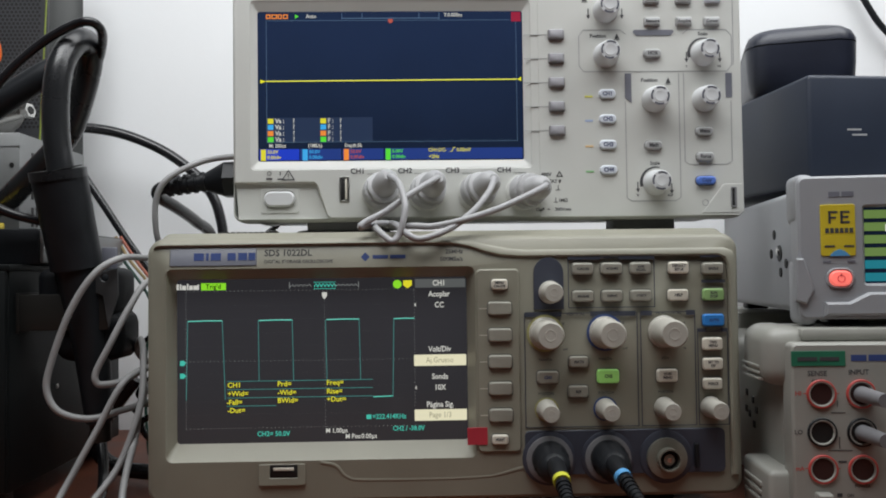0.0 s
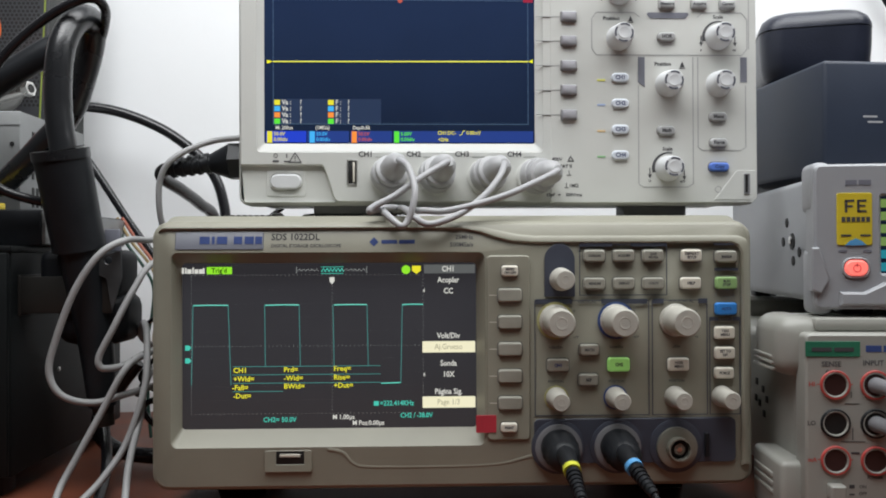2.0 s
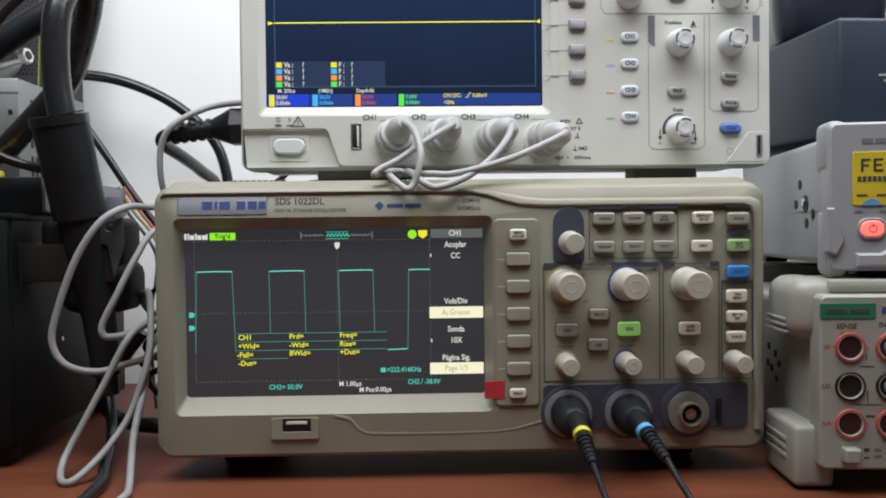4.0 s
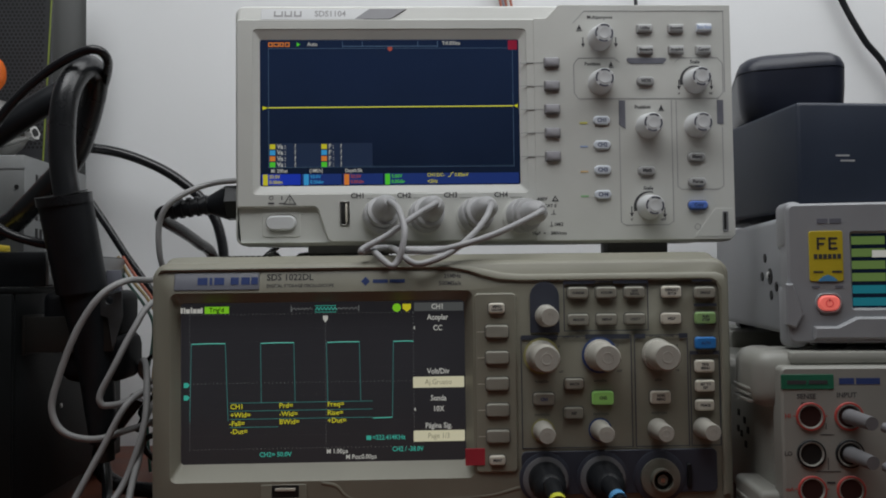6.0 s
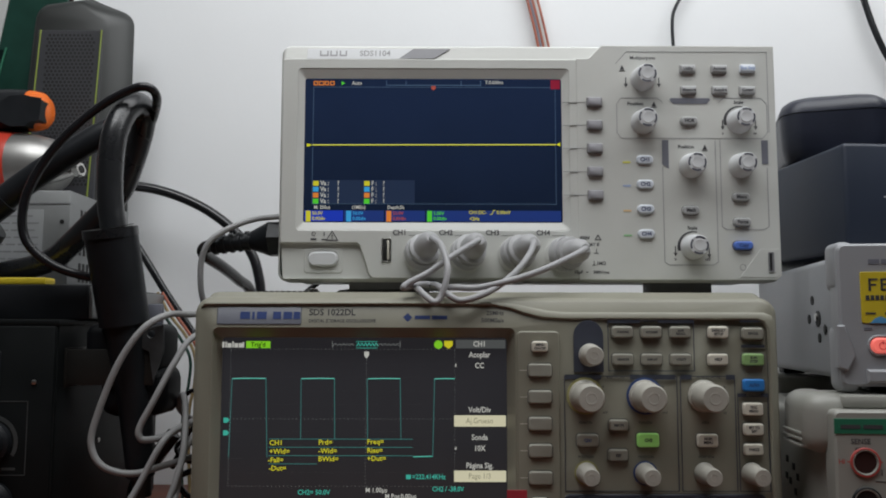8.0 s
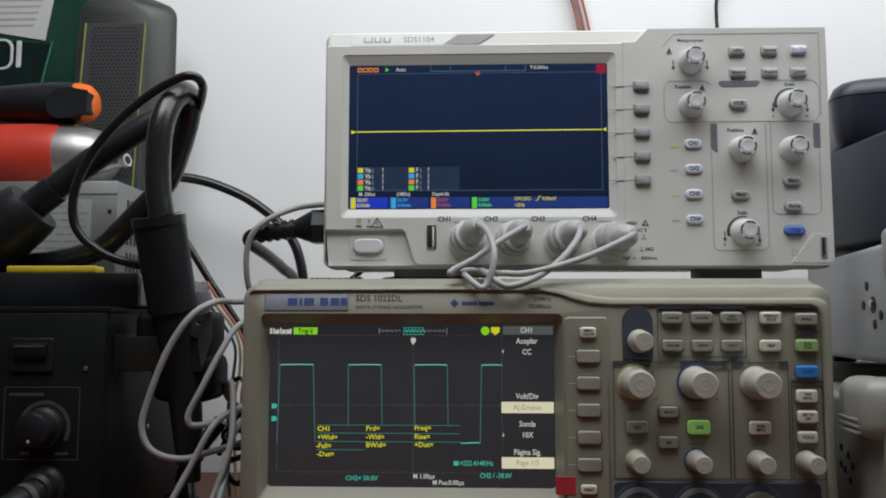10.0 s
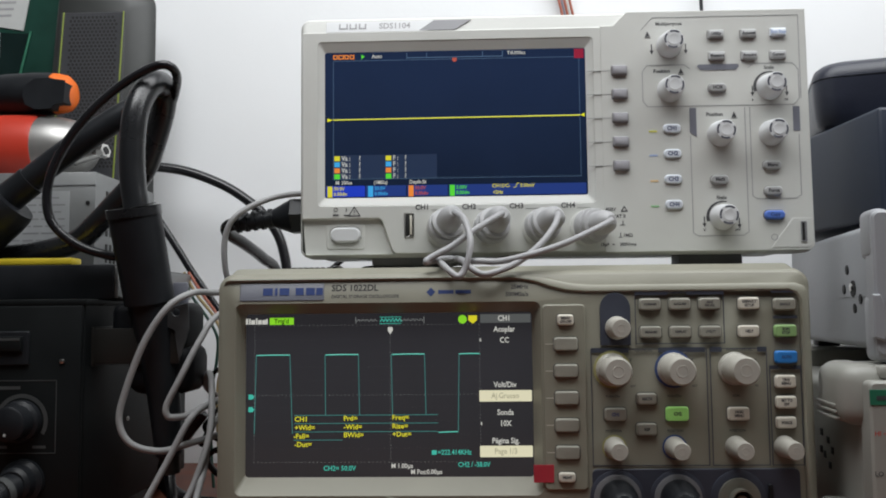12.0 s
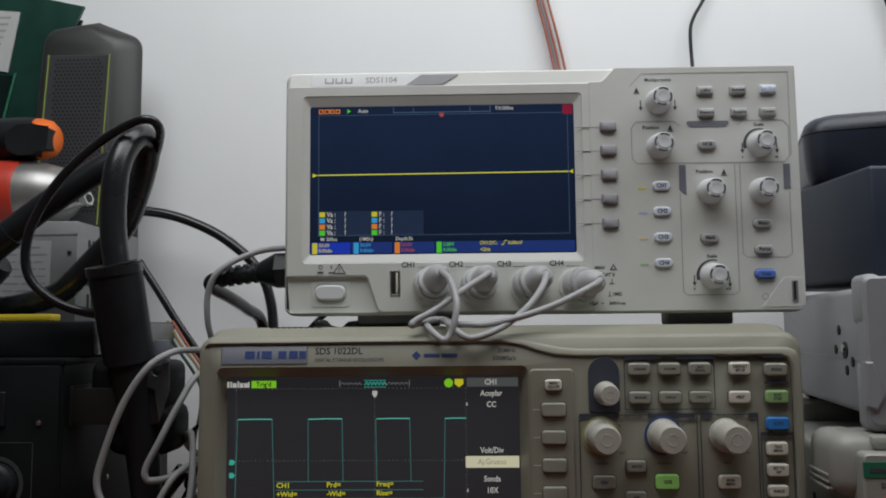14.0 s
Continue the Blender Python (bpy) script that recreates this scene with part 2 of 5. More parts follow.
def loft(layers, cap0=True, cap1=True, bm=None):
    """Skins loops of equal count; each layer is (points, y)."""
    bm = bm or bmesh.new()
    rows = [[bm.verts.new((x, y, z)) for x, z in pts] for pts, y in layers]
    n = len(rows[0])
    for a, b in zip(rows, rows[1:]):
        for i in range(n):
            bm.faces.new((a[i], a[(i + 1) % n], b[(i + 1) % n], b[i]))
    if cap0:
        bm.faces.new(rows[0])
    if cap1:
        bm.faces.new(rows[-1][::-1])
    return bm


@collects
def plate(outer, holes, yf, yb, ch=0.6, bm=None, back=False):
    """A panel with holes, its front at yf and its back at yb, with small chamfers."""
    bm = bm or bmesh.new()
    edges = []
    for k, pts in enumerate([outer, *holes]):
        s = -1 if k == 0 else 1
        front = [bm.verts.new((x, yf, z)) for x, z in offset(pts, s * ch)] if ch else [bm.verts.new((x, yf, z)) for x, z in pts]
        rows = [front]
        if ch:
            rows.append([bm.verts.new((x, yf + ch, z)) for x, z in pts])
        rows.append([bm.verts.new((x, yb, z)) for x, z in pts])
        n = len(pts)
        for a, b in zip(rows, rows[1:]):
            for i in range(n):
                bm.faces.new((a[i], a[(i + 1) % n], b[(i + 1) % n], b[i]))
        edges += [bm.edges.get((front[i], front[(i + 1) % n])) for i in range(n)]
        if back and k == 0 and not holes:
            bm.faces.new(rows[-1][::-1])
    bmesh.ops.triangle_fill(bm, use_beauty=True, use_dissolve=False, edges=edges, normal=(0, -1, 0))
    return bm


def rbox(x0, x1, y0, y1, z0, z1, r=1.0, seg=2, bm=None):
    own = bmesh.new()
    m = Matrix.Translation(((x0 + x1) / 2, (y0 + y1) / 2, (z0 + z1) / 2)) @ Matrix.Diagonal((x1 - x0, y1 - y0, z1 - z0, 1))
    bmesh.ops.create_cube(own, size=1, matrix=m)
    if r:
        bmesh.ops.bevel(own, geom=own.edges[:], offset=r, segments=seg, profile=0.5, affect="EDGES")
    if bm is None:
        return own
    merge(bm, own)
    return bm


def merge(bm, other, m=None):
    if m is not None:
        bmesh.ops.transform(other, matrix=m, verts=other.verts)
    tmp = bpy.data.meshes.new("tmp")
    other.to_mesh(tmp)
    bm.from_mesh(tmp)
    other.free()
    bpy.data.meshes.remove(tmp)
    return bm


def lathe(profile, x, z, n=28, flutes=0, bm=None, tilt=None):
    """Turns (radius, y) pairs about the line through x, z that runs along y."""
    bm = bm or bmesh.new()
    rows = []
    for k, (r, y) in enumerate(profile):
        row = []
        for i in range(n):
            rr = r
            if flutes and r > 2 and 0 < k < len(profile) - 2 and (i % 2):
                rr = r - flutes
            a = 2 * math.pi * i / n
            row.append(bm.verts.new((x + rr * math.cos(a), y, z + rr * math.sin(a))))
        rows.append(row)
    for a, b in zip(rows, rows[1:]):
        for i in range(n):
            bm.faces.new((a[i], b[i], b[(i + 1) % n], a[(i + 1) % n]))
    bm.faces.new(rows[0])
    bm.faces.new(rows[-1][::-1])
    if tilt is not None:
        bmesh.ops.transform(bm, matrix=tilt, verts=bm.verts)
    return bm


def smooth_line(points, per=8):
    pts = [Vector(p) for p in points]
    ext = [pts[0] * 2 - pts[1], *pts, pts[-1] * 2 - pts[-2]]
    out = []
    for i in range(1, len(ext) - 2):
        p0, p1, p2, p3 = ext[i - 1:i + 3]
        for k in range(per):
            t = k / per
            out.append(0.5 * (2 * p1 + (p2 - p0) * t + (2 * p0 - 5 * p1 + 4 * p2 - p3) * t * t + (3 * p1 - p0 - 3 * p2 + p3) * t ** 3))
    return out + [pts[-1]]


@collects
def tube(points, r, n=12, per=8, straight=False, bm=None, r_end=None):
    """A round cord along points."""
    bm = bm or bmesh.new()
    line = [Vector(p) for p in points] if straight else smooth_line(points, per)
    up, rows, total = Vector((0, 0, 1)), [], len(line) - 1
    prev = None
    for i, p in enumerate(line):
        d = (line[min(i + 1, total)] - line[max(i - 1, 0)]).normalized()
        if prev is None:
            side = d.cross(up)
            side = side if side.length > 1e-3 else d.cross(Vector((1, 0, 0)))
        else:
            side = prev - d * prev.dot(d)
        side.normalize()
        prev = side
        top = side.cross(d)
        rad = r if r_end is None else r + (r_end - r) * i / total
        rows.append([bm.verts.new(p + (side * math.cos(2 * math.pi * k / n) + top * math.sin(2 * math.pi * k / n)) * rad) for k in range(n)])
    for a, b in zip(rows, rows[1:]):
        for k in range(n):
            bm.faces.new((a[k], a[(k + 1) % n], b[(k + 1) % n], b[k]))
    bm.faces.new(rows[0][::-1])
    bm.faces.new(rows[-1])
    return bm


def bars(rects, y, thick=0.12, bm=None):
    """Flat print: (x0, x1, z0, z1) rectangles just proud of the surface."""
    if isinstance(bm, Pieces):
        bm.extend(bars([r], y, thick) for r in rects)
        return bm
    bm = bm or bmesh.new()
    for x0, x1, z0, z1 in rects:
        loft([([(x0, z0), (x1, z0), (x1, z1), (x0, z1)], y - thick), ([(x0, z0), (x1, z0), (x1, z1), (x0, z1)], y + 0.1)], True, False, bm)
    return bm


def outline_bars(x0, x1, z0, z1, t=0.45):
    return [(x0, x1, z0, z0 + t), (x0, x1, z1 - t, z1), (x0, x0 + t, z0, z1), (x1 - t, x1, z0, z1)]


@collects
def letters(text, x, z, size, y, align="CENTER", wide=1.0, bm=None, bold=0.018):
    """Lettering that faces the front, its middle line at z, capital height about 0.7 of size."""
    c = bpy.data.curves.new("tmp", "FONT")
    c.offset = size * bold
    c.body, c.size, c.align_x, c.align_y, c.resolution_u = text, size, align, "CENTER", 2
    ob = new("tmp", c)
    bpy.context.view_layer.update()
    me = bpy.data.meshes.new_from_object(ob.evaluated_get(bpy.context.evaluated_depsgraph_get()))
    own = bmesh.new()
    own.from_mesh(me)
    bpy.data.objects.remove(ob)
    bpy.data.curves.remove(c)
    bpy.data.meshes.remove(me)
    bmesh.ops.transform(own, matrix=Matrix(((wide, 0, 0, x), (0, 0, -1, y), (0, 1, 0, z), (0, 0, 0, 1))), verts=own.verts)
    if bm is None:
        return own
    return merge(bm, own)


ORIGIN = {}


def thing(name, at, label, category, group="", turn=0.0):
    """An Empty at a thing's base, in millimetres; its parts are given in place, before the turn about that base."""
    ob = new(name)
    ob.empty_display_size = 0.02
    ob.matrix_world = pose(at[0] * MM, at[1] * MM, at[2] * MM, 0, 0, turn)
    ORIGIN[ob] = Vector(at)
    return tagged(ob, label, category, group)


def part(name, bm, mat, parent=None, label="", smooth=40):
    """Links a bmesh, in millimetres, as one mesh object under a thing or a part."""
    base = ORIGIN.get(parent, Vector((0, 0, 0)))
    bmesh.ops.transform(bm, matrix=Matrix.Scale(MM, 4) @ Matrix.Translation(-base), verts=bm.verts)
    bmesh.ops.recalc_face_normals(bm, faces=bm.faces)
    me = bpy.data.meshes.new(name)
    bm.to_mesh(me)
    bm.free()
    me.materials.append(mat)
    if smooth:
        me.shade_smooth()
        for f in me.polygons:
            if f.loop_total > 6:
                f.use_smooth = False
        me.set_sharp_from_angle(angle=radians(smooth))
    ob = new(name, me)
    if parent is not None:
        ob.parent = parent
        ORIGIN[ob] = base
    if label:
        tagged(ob, label)
    return ob


def flat(name, bm, mat, parent=None, label=""):
    """A flat print or lit mark that must keep facing the front."""
    if isinstance(bm, Pieces):
        return [flat(name, b, mat, parent, label) for b in bm][-1]
    base = ORIGIN.get(parent, Vector((0, 0, 0)))
    bmesh.ops.transform(bm, matrix=Matrix.Scale(MM, 4) @ Matrix.Translation(-base), verts=bm.verts)
    me = bpy.data.meshes.new(name)
    bm.to_mesh(me)
    bm.free()
    me.materials.append(mat)
    ob = new(name, me)
    if parent is not None:
        ob.parent = parent
        ORIGIN[ob] = base
    if label:
        tagged(ob, label)
    return ob


def structure(ob, label, category):
    return tagged(ob, label, category, kind="structure")


# ---- the room ----
structure(part("wall_back", rbox(-1500, 1500, 310, 400, -750, 2400, 0), M_WALL, None, smooth=0), "plain white painted wall behind the bench", "wall")
# unseen walls and ceiling added to close the room, dark against bounce
structure(part("wall_left", rbox(-1590, -1500, -2500, 400, -750, 2400, 0), M_ROOM, None, smooth=0), "plain unseen side wall, dark to cut bounced light", "wall")
structure(part("wall_right", rbox(1500, 1590, -2500, 400, -750, 2400, 0), M_ROOM, None, smooth=0), "plain unseen side wall, dark to cut bounced light", "wall")
structure(part("wall_front", rbox(-1590, 1590, -2590, -2500, -750, 2400, 0), M_ROOM, None, smooth=0), "plain unseen front wall, dark to cut bounced light", "wall")
structure(part("ceiling", rbox(-1590, 1590, -2590, 400, 2400, 2480, 0), M_ROOM, None, smooth=0), "plain unseen ceiling, dark to cut bounced light", "ceiling")
structure(part("floor", rbox(-1590, 1590, -2590, 400, -830, -750, 0), M_GREY, None, smooth=0), "plain grey floor", "floor")
bench = thing("workbench", (0, 0, -750), "red-brown wooden workbench top under the instruments", "table")
part("tabletop", rbox(-900, 900, -420, 308, -30, 0, 3), M_WOOD, bench)
for sx in (-860, 860):
    for sy in (-380, 270):
        part("leg", rbox(sx - 25, sx + 25, sy - 25, sy + 25, -750, -30, 2), M_WOOD, bench)

# ---- lower oscilloscope ----
def key(parent, x, z, w, h, y, mat, text="", size=2.0, ink=None, proud=2.2, r=1.6, name="button", label="", gap=0.55):
    o = rrect(x - w / 2, x + w / 2, z - h / 2, z + h / 2, r)
    k = part(name, loft([(rrect(x - w / 2 + 0.8, x + w / 2 - 0.8, z - h / 2 + 0.8, z + h / 2 - 0.8, max(0.3, r - 0.8)), y - proud), (rrect(x - w / 2 + 0.2, x + w / 2 - 0.2, z - h / 2 + 0.2, z + h / 2 - 0.2, max(0.4, r - 0.2)), y - proud + 0.5), (o, y - proud + 1.1), (o, y + 0.3)], True, False), mat, parent, label)
    part("gap", loft([(offset(o, gap), y - 0.14), (offset(o, gap), y + 0.1)], True, False), M_GAP, k)
    if text:
        lines = text.split("/")
        bm = Pieces()
        for i, s in enumerate(lines):
            letters(s, x, z + (len(lines) - 1) * size * 0.5 - i * size, size, y - proud - 0.06, wide=0.9, bm=bm, bold=0.045)
        flat("lettering", bm, ink or M_PRINT, k)
    return k


def knob(parent, x, z, r, y, height, mat, ring=None, name="knob", dish=True):
    k = part(name, lathe([(r * 1.12, y + 0.2), (r * 1.12, y - 1.5), (r, y - 2.2), (r * 0.93, y - height + 1.2), (r * 0.82, y - height)], x, z, 40, 0.35), mat, parent)
    if dish:
        part("cap", lathe([(r * 0.42, y - height + 0.2), (r * 0.4, y - height - 0.15), (r * 0.34, y - height - 0.15), (r * 0.26, y - height + 0.05)], x, z, 24), mat, k)
    if ring:
        part("ring", lathe([(r * 1.27, y + 0.1), (r * 1.27, y - 0.3), (r * 1.15, y - 0.3)], x, z, 36), ring, k)
    return k


low = thing("oscilloscope", (2, 67, 12), "aged beige bench oscilloscope showing a green square wave", "oscilloscope", "oscilloscopes")
# the case rises from the front's upper edge to its flat top
part("case", loft([(rrect(-158, 163.6, 15, 156.4, 9, 6), 6), (rrect(-158, 164, 15, 160.8, 6, 6), 22), (rrect(-157, 163, 15, 161.8, 6, 6), 42), (rrect(-156, 162, 15, 161.8, 6, 6), 130), (rrect(-152, 158, 17, 159, 6, 6), 133)], False, True), M_BEIGE, low)
outline = rrect(-160, 165.6, 12.6, 157.4, 9, 6)
display = rrect(-149, 18.5, 36.5, 140, 3.5, 6)
front = plate(offset(outline, -2.2), [display], 0, 6, 0.4)
loft([(offset(outline, -2.2), 0.4), (offset(outline, -0.7), 1.4), (outline, 4), (outline, 26), (offset(outline, -3), 30)], False, False, front)
for v in front.verts:
    if v.co.z < 30:
        v.co.y += (36 - v.co.z) * 0.085


def lean(bm):
    """The band over the display leans back; what is printed on it goes with it."""
    for b in bm if isinstance(bm, Pieces) else [bm]:
        for v in b.verts:
            v.co.y += max(0.0, v.co.z - 140.5) * 0.18
    return bm


lean(front)
part("front_frame", front, M_BEIGE, low)
inner = rrect(-145.5, 14.5, 44.6, 134.5, 2, 6)
part("display_bezel", loft([(offset(display, 0.2), 0.3), (inner, 9.5)], False, False), M_BEIGE, low)
lcd = part("display", plate(offset(inner, 1), [], 9.2, 10.5, 0), M_GLASS_G, low, "dark grey lit display with a square wave")
# raised lip over the control panel, with its curved step
lip = [(-156, 151.4), (-153, 152.4), (-40, 152.8), (6, 152.4), (16, 150.6), (24, 147.8), (33, 145.6), (44, 144.8), (153, 144.8), (156.5, 143.4), (158.4, 139.6), (158.4, 24), (162.6, 24), (163, 144), (161.4, 147.4), (157, 149), (46, 149), (37, 149.8), (28, 151.6), (19, 153.6), (8, 155), (-40, 155.2), (-152, 155), (-155, 154.4)]
part("lip", lean(plate(lip, [], -1.7, 1.0, 1.0)), M_BEIGE, low)
part("key_column", plate(rrect(19.5, 43, 39, 138.5, 2.5), [], -1.4, 0.5, 0.7), M_BEIGE, low)
part("lower_ridge", tube([(-66, 1.6, 35), (-58, 1.8, 33), (-52, 2.4, 27), (-40, 2.6, 25), (20, 2.6, 25.4), (44, 2.0, 30)], 1.9, 12), M_BEIGE, low)
for fx in (-120, 125):
    for fy in (48, 115):
        part("foot", rbox(fx - 14, fx + 14, fy - 8, fy + 8, 0.2, 16, 2), M_BLACK, low)
for i in range(9):
    part("vent_slot", rbox(-128 + i * 3.4, -126 + i * 3.4, 33, 60, 160.8, 162.1, 0.2), M_DARKHOLE, low)
# badge band and print
badge = part("badge", lean(plate(rrect(-147, -100, 142, 151.5, 0.8), [], -0.5, 0.3, 0.2)), M_BADGE, low, "grey-blue badge with a blue maker's mark")
bm = Pieces()
for x, w in ((-134, 5.4), (-127.4, 1.4), (-124.8, 5.4), (-115.8, 4.4), (-110, 4.8), (-104.4, 3.6)):
    bars([(x, x + w, 145.0, 149.0)], -0.55, bm=bm)
flat("maker_mark", lean(bm), M_BLUETEXT, badge)
bm = Pieces()
letters("SDS 1022DL", -96, 148.6, 5.0, -0.1, "LEFT", 1.0, bm)
letters("DIGITAL STORAGE OSCILLOSCOPE", -96, 143.9, 2.5, -0.1, "LEFT", 0.95, bm)
letters("25MHz", 12.5, 148.4, 3.3, -0.1, "RIGHT", 1.0, bm)
letters("500MSa/s", 12.5, 144.3, 3.3, -0.1, "RIGHT", 1.0, bm)
flat("print", lean(bm), M_PRINT, low)
bm = Pieces()
plate([(-43.5, 146), (-41, 143.5), (-38.5, 146), (-41, 148.5)], [], -0.15, 0.1, 0, bm)
bars([(-37, -28.5, 145, 147), (-27.5, -19, 145, 147)], -0.02, bm=bm)
flat("slogan_mark", lean(bm), M_BLUETEXT, low)
# keys beside the display
key(low, 32, 130, 9, 6, -1.4, M_CREAM, "MENU/ON/OFF".replace("ON/OFF", "ON-OFF"), 1.9)
for z in (117, 102.5, 88, 73.5, 59):
    key(low, 32, z, 12.8, 7.4, -1.4, M_BEIGE_KEY, proud=2.0)
key(low, 31.3, 46, 9, 5.4, -1.4, M_CREAM, "PRINT", 2.0)
part("sticker", plate(rrect(13.6, 24.5, 43.2, 52.6, 0.3), [], -1.75, -1.3, 0.1), M_REDLABEL, low, "small dark red sticker")
bm = Pieces()
bars([(21, 25, z - 0.2, z + 0.2) for z in (117, 102.5, 88, 73.5, 59)], -1.4, bm=bm)
flat("key_tick", bm, M_CREAM, low)
# control panel print
arch = [(51, 116), (67.5, 116), (67.5, 136)] + [(59.25 + 8.25 * math.cos(radians(a)), 136 + 8.6 * math.sin(radians(a))) for a in range(10, 180, 12)] + [(51, 136)]
part("knob_panel", plate(arch, [], -0.5, 0.2, 0.2), M_SLATE, low, "dark slate arch-shaped panel")


bm = Pieces()
bars(outline_bars(70, 118, 116.5, 144.5) + outline_bars(45.5, 108, 51.5, 114) + outline_bars(109.5, 140, 51.5, 114) + outline_bars(141, 158, 51.5, 103), -0.02, bm=bm)
bars([(70, 88, 143, 145), (98, 118, 143, 145), (46, 66, 112, 114.6), (82, 107, 112, 114.6), (110, 116, 112, 114.6), (135, 140, 112, 114.6), (143.5, 157, 143.6, 144.8), (144, 157, 129.6, 131.2), (141, 146, 102.5, 104.5), (154, 158, 102.5, 104.5)], -0.03, bm=bm)
flat("panel_line", bm, M_SLATE, low)
bm = Pieces()
letters("MENU", 93, 144, 2.0, -0.1, bm=bm)
for s, x, z, h in (("VERTICAL", 74, 113.2, 2.3), ("HORIZONTAL", 125.5, 113.2, 2.2), ("TRIGGER", 150, 103.5, 1.9), ("Volts/Div", 57, 88.6, 2), ("Volts/Div", 90, 88.6, 2),
                   ("s/Div", 123, 88.6, 2), ("POSITION", 57, 70, 1.9), ("POSITION", 90, 70, 1.9), ("POSITION", 123, 70, 1.9), ("V", 67, 108, 2.2), ("mV", 68, 94, 2.0),
                   ("V", 100, 108, 2.2), ("mV", 101, 94, 2.0), ("s", 134, 108, 2.2), ("ns", 134, 94, 2.0)):
    letters(s, x, z, h, -0.1, bm=bm)
flat("print", bm, M_PRINT, low)
for i, (s, x, z) in enumerate((("CURSORS", 78, 138), ("ACQUIRE", 94, 138), ("SAVE/RECALL", 110, 138), ("MEASURE", 78, 123), ("DISPLAY", 94, 123), ("UTILITY", 110, 123))):
    key(low, x, z, 11.6, 6.4, 0, M_BEIGE_KEY, s, 1.7)
key(low, 131, 138, 11.4, 6.6, 0, M_CREAM, "DEFAULT/SETUP", 2.0)
key(low, 130.5, 123, 11.4, 6.4, 0, M_CREAM, "HELP", 2.1)
key(low, 150, 137.3, 11.8, 6.6, 0, M_BEIGE_KEY, "SINGLE", 1.9)
key(low, 150, 123, 12, 6.8, 0, M_GREENDIM, "RUN/STOP", 2.0, label="dim green key")
key(low, 149.8, 109, 12, 6.8, 0, M_BLUEKEY, "AUTO", 2.1, M_BLUETEXT, label="blue key")
key(low, 149, 96, 11.2, 7, 0, M_CREAM, "TRIG/MENU", 2.0)
key(low, 149, 85, 11.2, 6.6, 0, M_CREAM, "SET TO/50%", 2.0)
key(low, 148.6, 74.2, 10.8, 6.2, 0, M_CREAM, "FORCE", 2.0)
key(low, 75, 87.2, 10.6, 6.2, 0, M_BEIGE_KEY, "MATH", 2.1)
key(low, 58, 79, 11.8, 7, 0, M_BEIGE_KEY, "CH1", 2.4, M_BLUETEXT)
key(low, 91, 79.2, 12.2, 7.6, 0, M_GREENKEY, "CH2", 2.4, label="green lit channel key")
key(low, 74.5, 71, 10.8, 6.6, 0, M_BEIGE_KEY, "REF", 2.1)
key(low, 123.6, 79, 11.6, 7.2, 0, M_CREAM, "HORI/MENU", 2.0)
knob(low, 60, 125.4, 5.7, -0.4, 14, M_KNOB)
for x, ring in ((57, M_PALEYELLOW), (90, M_NAVYRING), (122.6, None)):
    knob(low, x, 103, 8.0, 0, 20, M_KNOB, ring)
for x, ring in ((57.2, M_PALEYELLOW), (89.4, M_NAVYRING), (122, None), (147.8, None)):
    knob(low, x, 61.4, 5.2, 0, 16, M_KNOB, ring)
# socket panel
sockets = part("socket_panel", plate(rrect(45, 155, 26, 50, 3), [], -0.8, 2.2, 0.3), M_SLATE, low, "dark slate panel with round sockets")
for x in (58, 90, 122):
    part("socket_collar", lathe([(14.5, 0.2), (14.5, -1.4), (13.6, -1.8), (10, -1.8)], x, 35, 36), M_SLATE, sockets)


def bnc(parent, x, z, y, mat_ring):
    j = part("bnc_socket", lathe([(11, y), (11, y - 2.5), (9.5, y - 3), (7, y - 3), (6.2, y - 3), (6.2, y - 8), (5.4, y - 8), (5.4, y - 3)], x, z, 32), mat_ring, parent)
    part("contact", lathe([(1.3, y - 3), (1.3, y - 6.5), (0.7, y - 6.5)], x, z, 12), M_CHROME, j)
    part("insert", lathe([(5.3, y - 2.6), (5.3, y - 3.2), (2.2, y - 3.2)], x, z, 24), M_DARKHOLE, j)
    part("dielectric", lathe([(2.9, y - 3), (2.9, y - 6), (1.4, y - 6)], x, z, 20), mat_ring, j)
    return j


bnc(low, 122, 34.5, -1.5, M_SOCKET)
for x in (58, 90):
    part("socket_ring", lathe([(12.6, -1), (12.6, -3), (11, -3.6), (8, -3.6)], x, 34.8, 36), M_GREYKEY, low)
part("test_tab", plate(rrect(137.6, 140, 29, 42, 0.8), [], -3, -0.5, 0.3), M_BLACK, low)
usb = part("usb_port", plate(rrect(-99.5, -74.5, 23, 34.5, 1), [rrect(-93.5, -78.5, 27, 34, 0.4)], -0.35, 3, 0.2), M_BEIGE, low)
part("slot", rbox(-93.4, -78.6, -0.2, 2.5, 27.2, 33.8, 0.2), M_DARKHOLE, usb)
part("tongue", rbox(-91.5, -80.5, -0.8, 2, 31, 32.6, 0.2), M_CREAM, usb)

# ---- what the lower display shows ----
L_WHITE = light_mark("display_white", (0.80, 0.80, 0.74), 0.62)
L_INK = light_mark("display_faded_ink", (0.42, 0.39, 0.25), 0.6)
L_CREAM = light_mark("display_cream", (0.86, 0.82, 0.58), 0.75)
L_CYAN = light_mark("display_green_cyan", (0.06, 0.55, 0.43), 0.75)
L_CYAN2 = light_mark("display_dim_cyan", (0.08, 0.36, 0.34), 0.55)
L_YELLOW = light_mark("display_yellow", (0.80, 0.74, 0.03), 0.75)
L_LIME = light_mark("display_lime", (0.28, 0.78, 0.03), 0.75)
L_GRID = light_mark("display_grid", (0.50, 0.53, 0.52), 0.45)
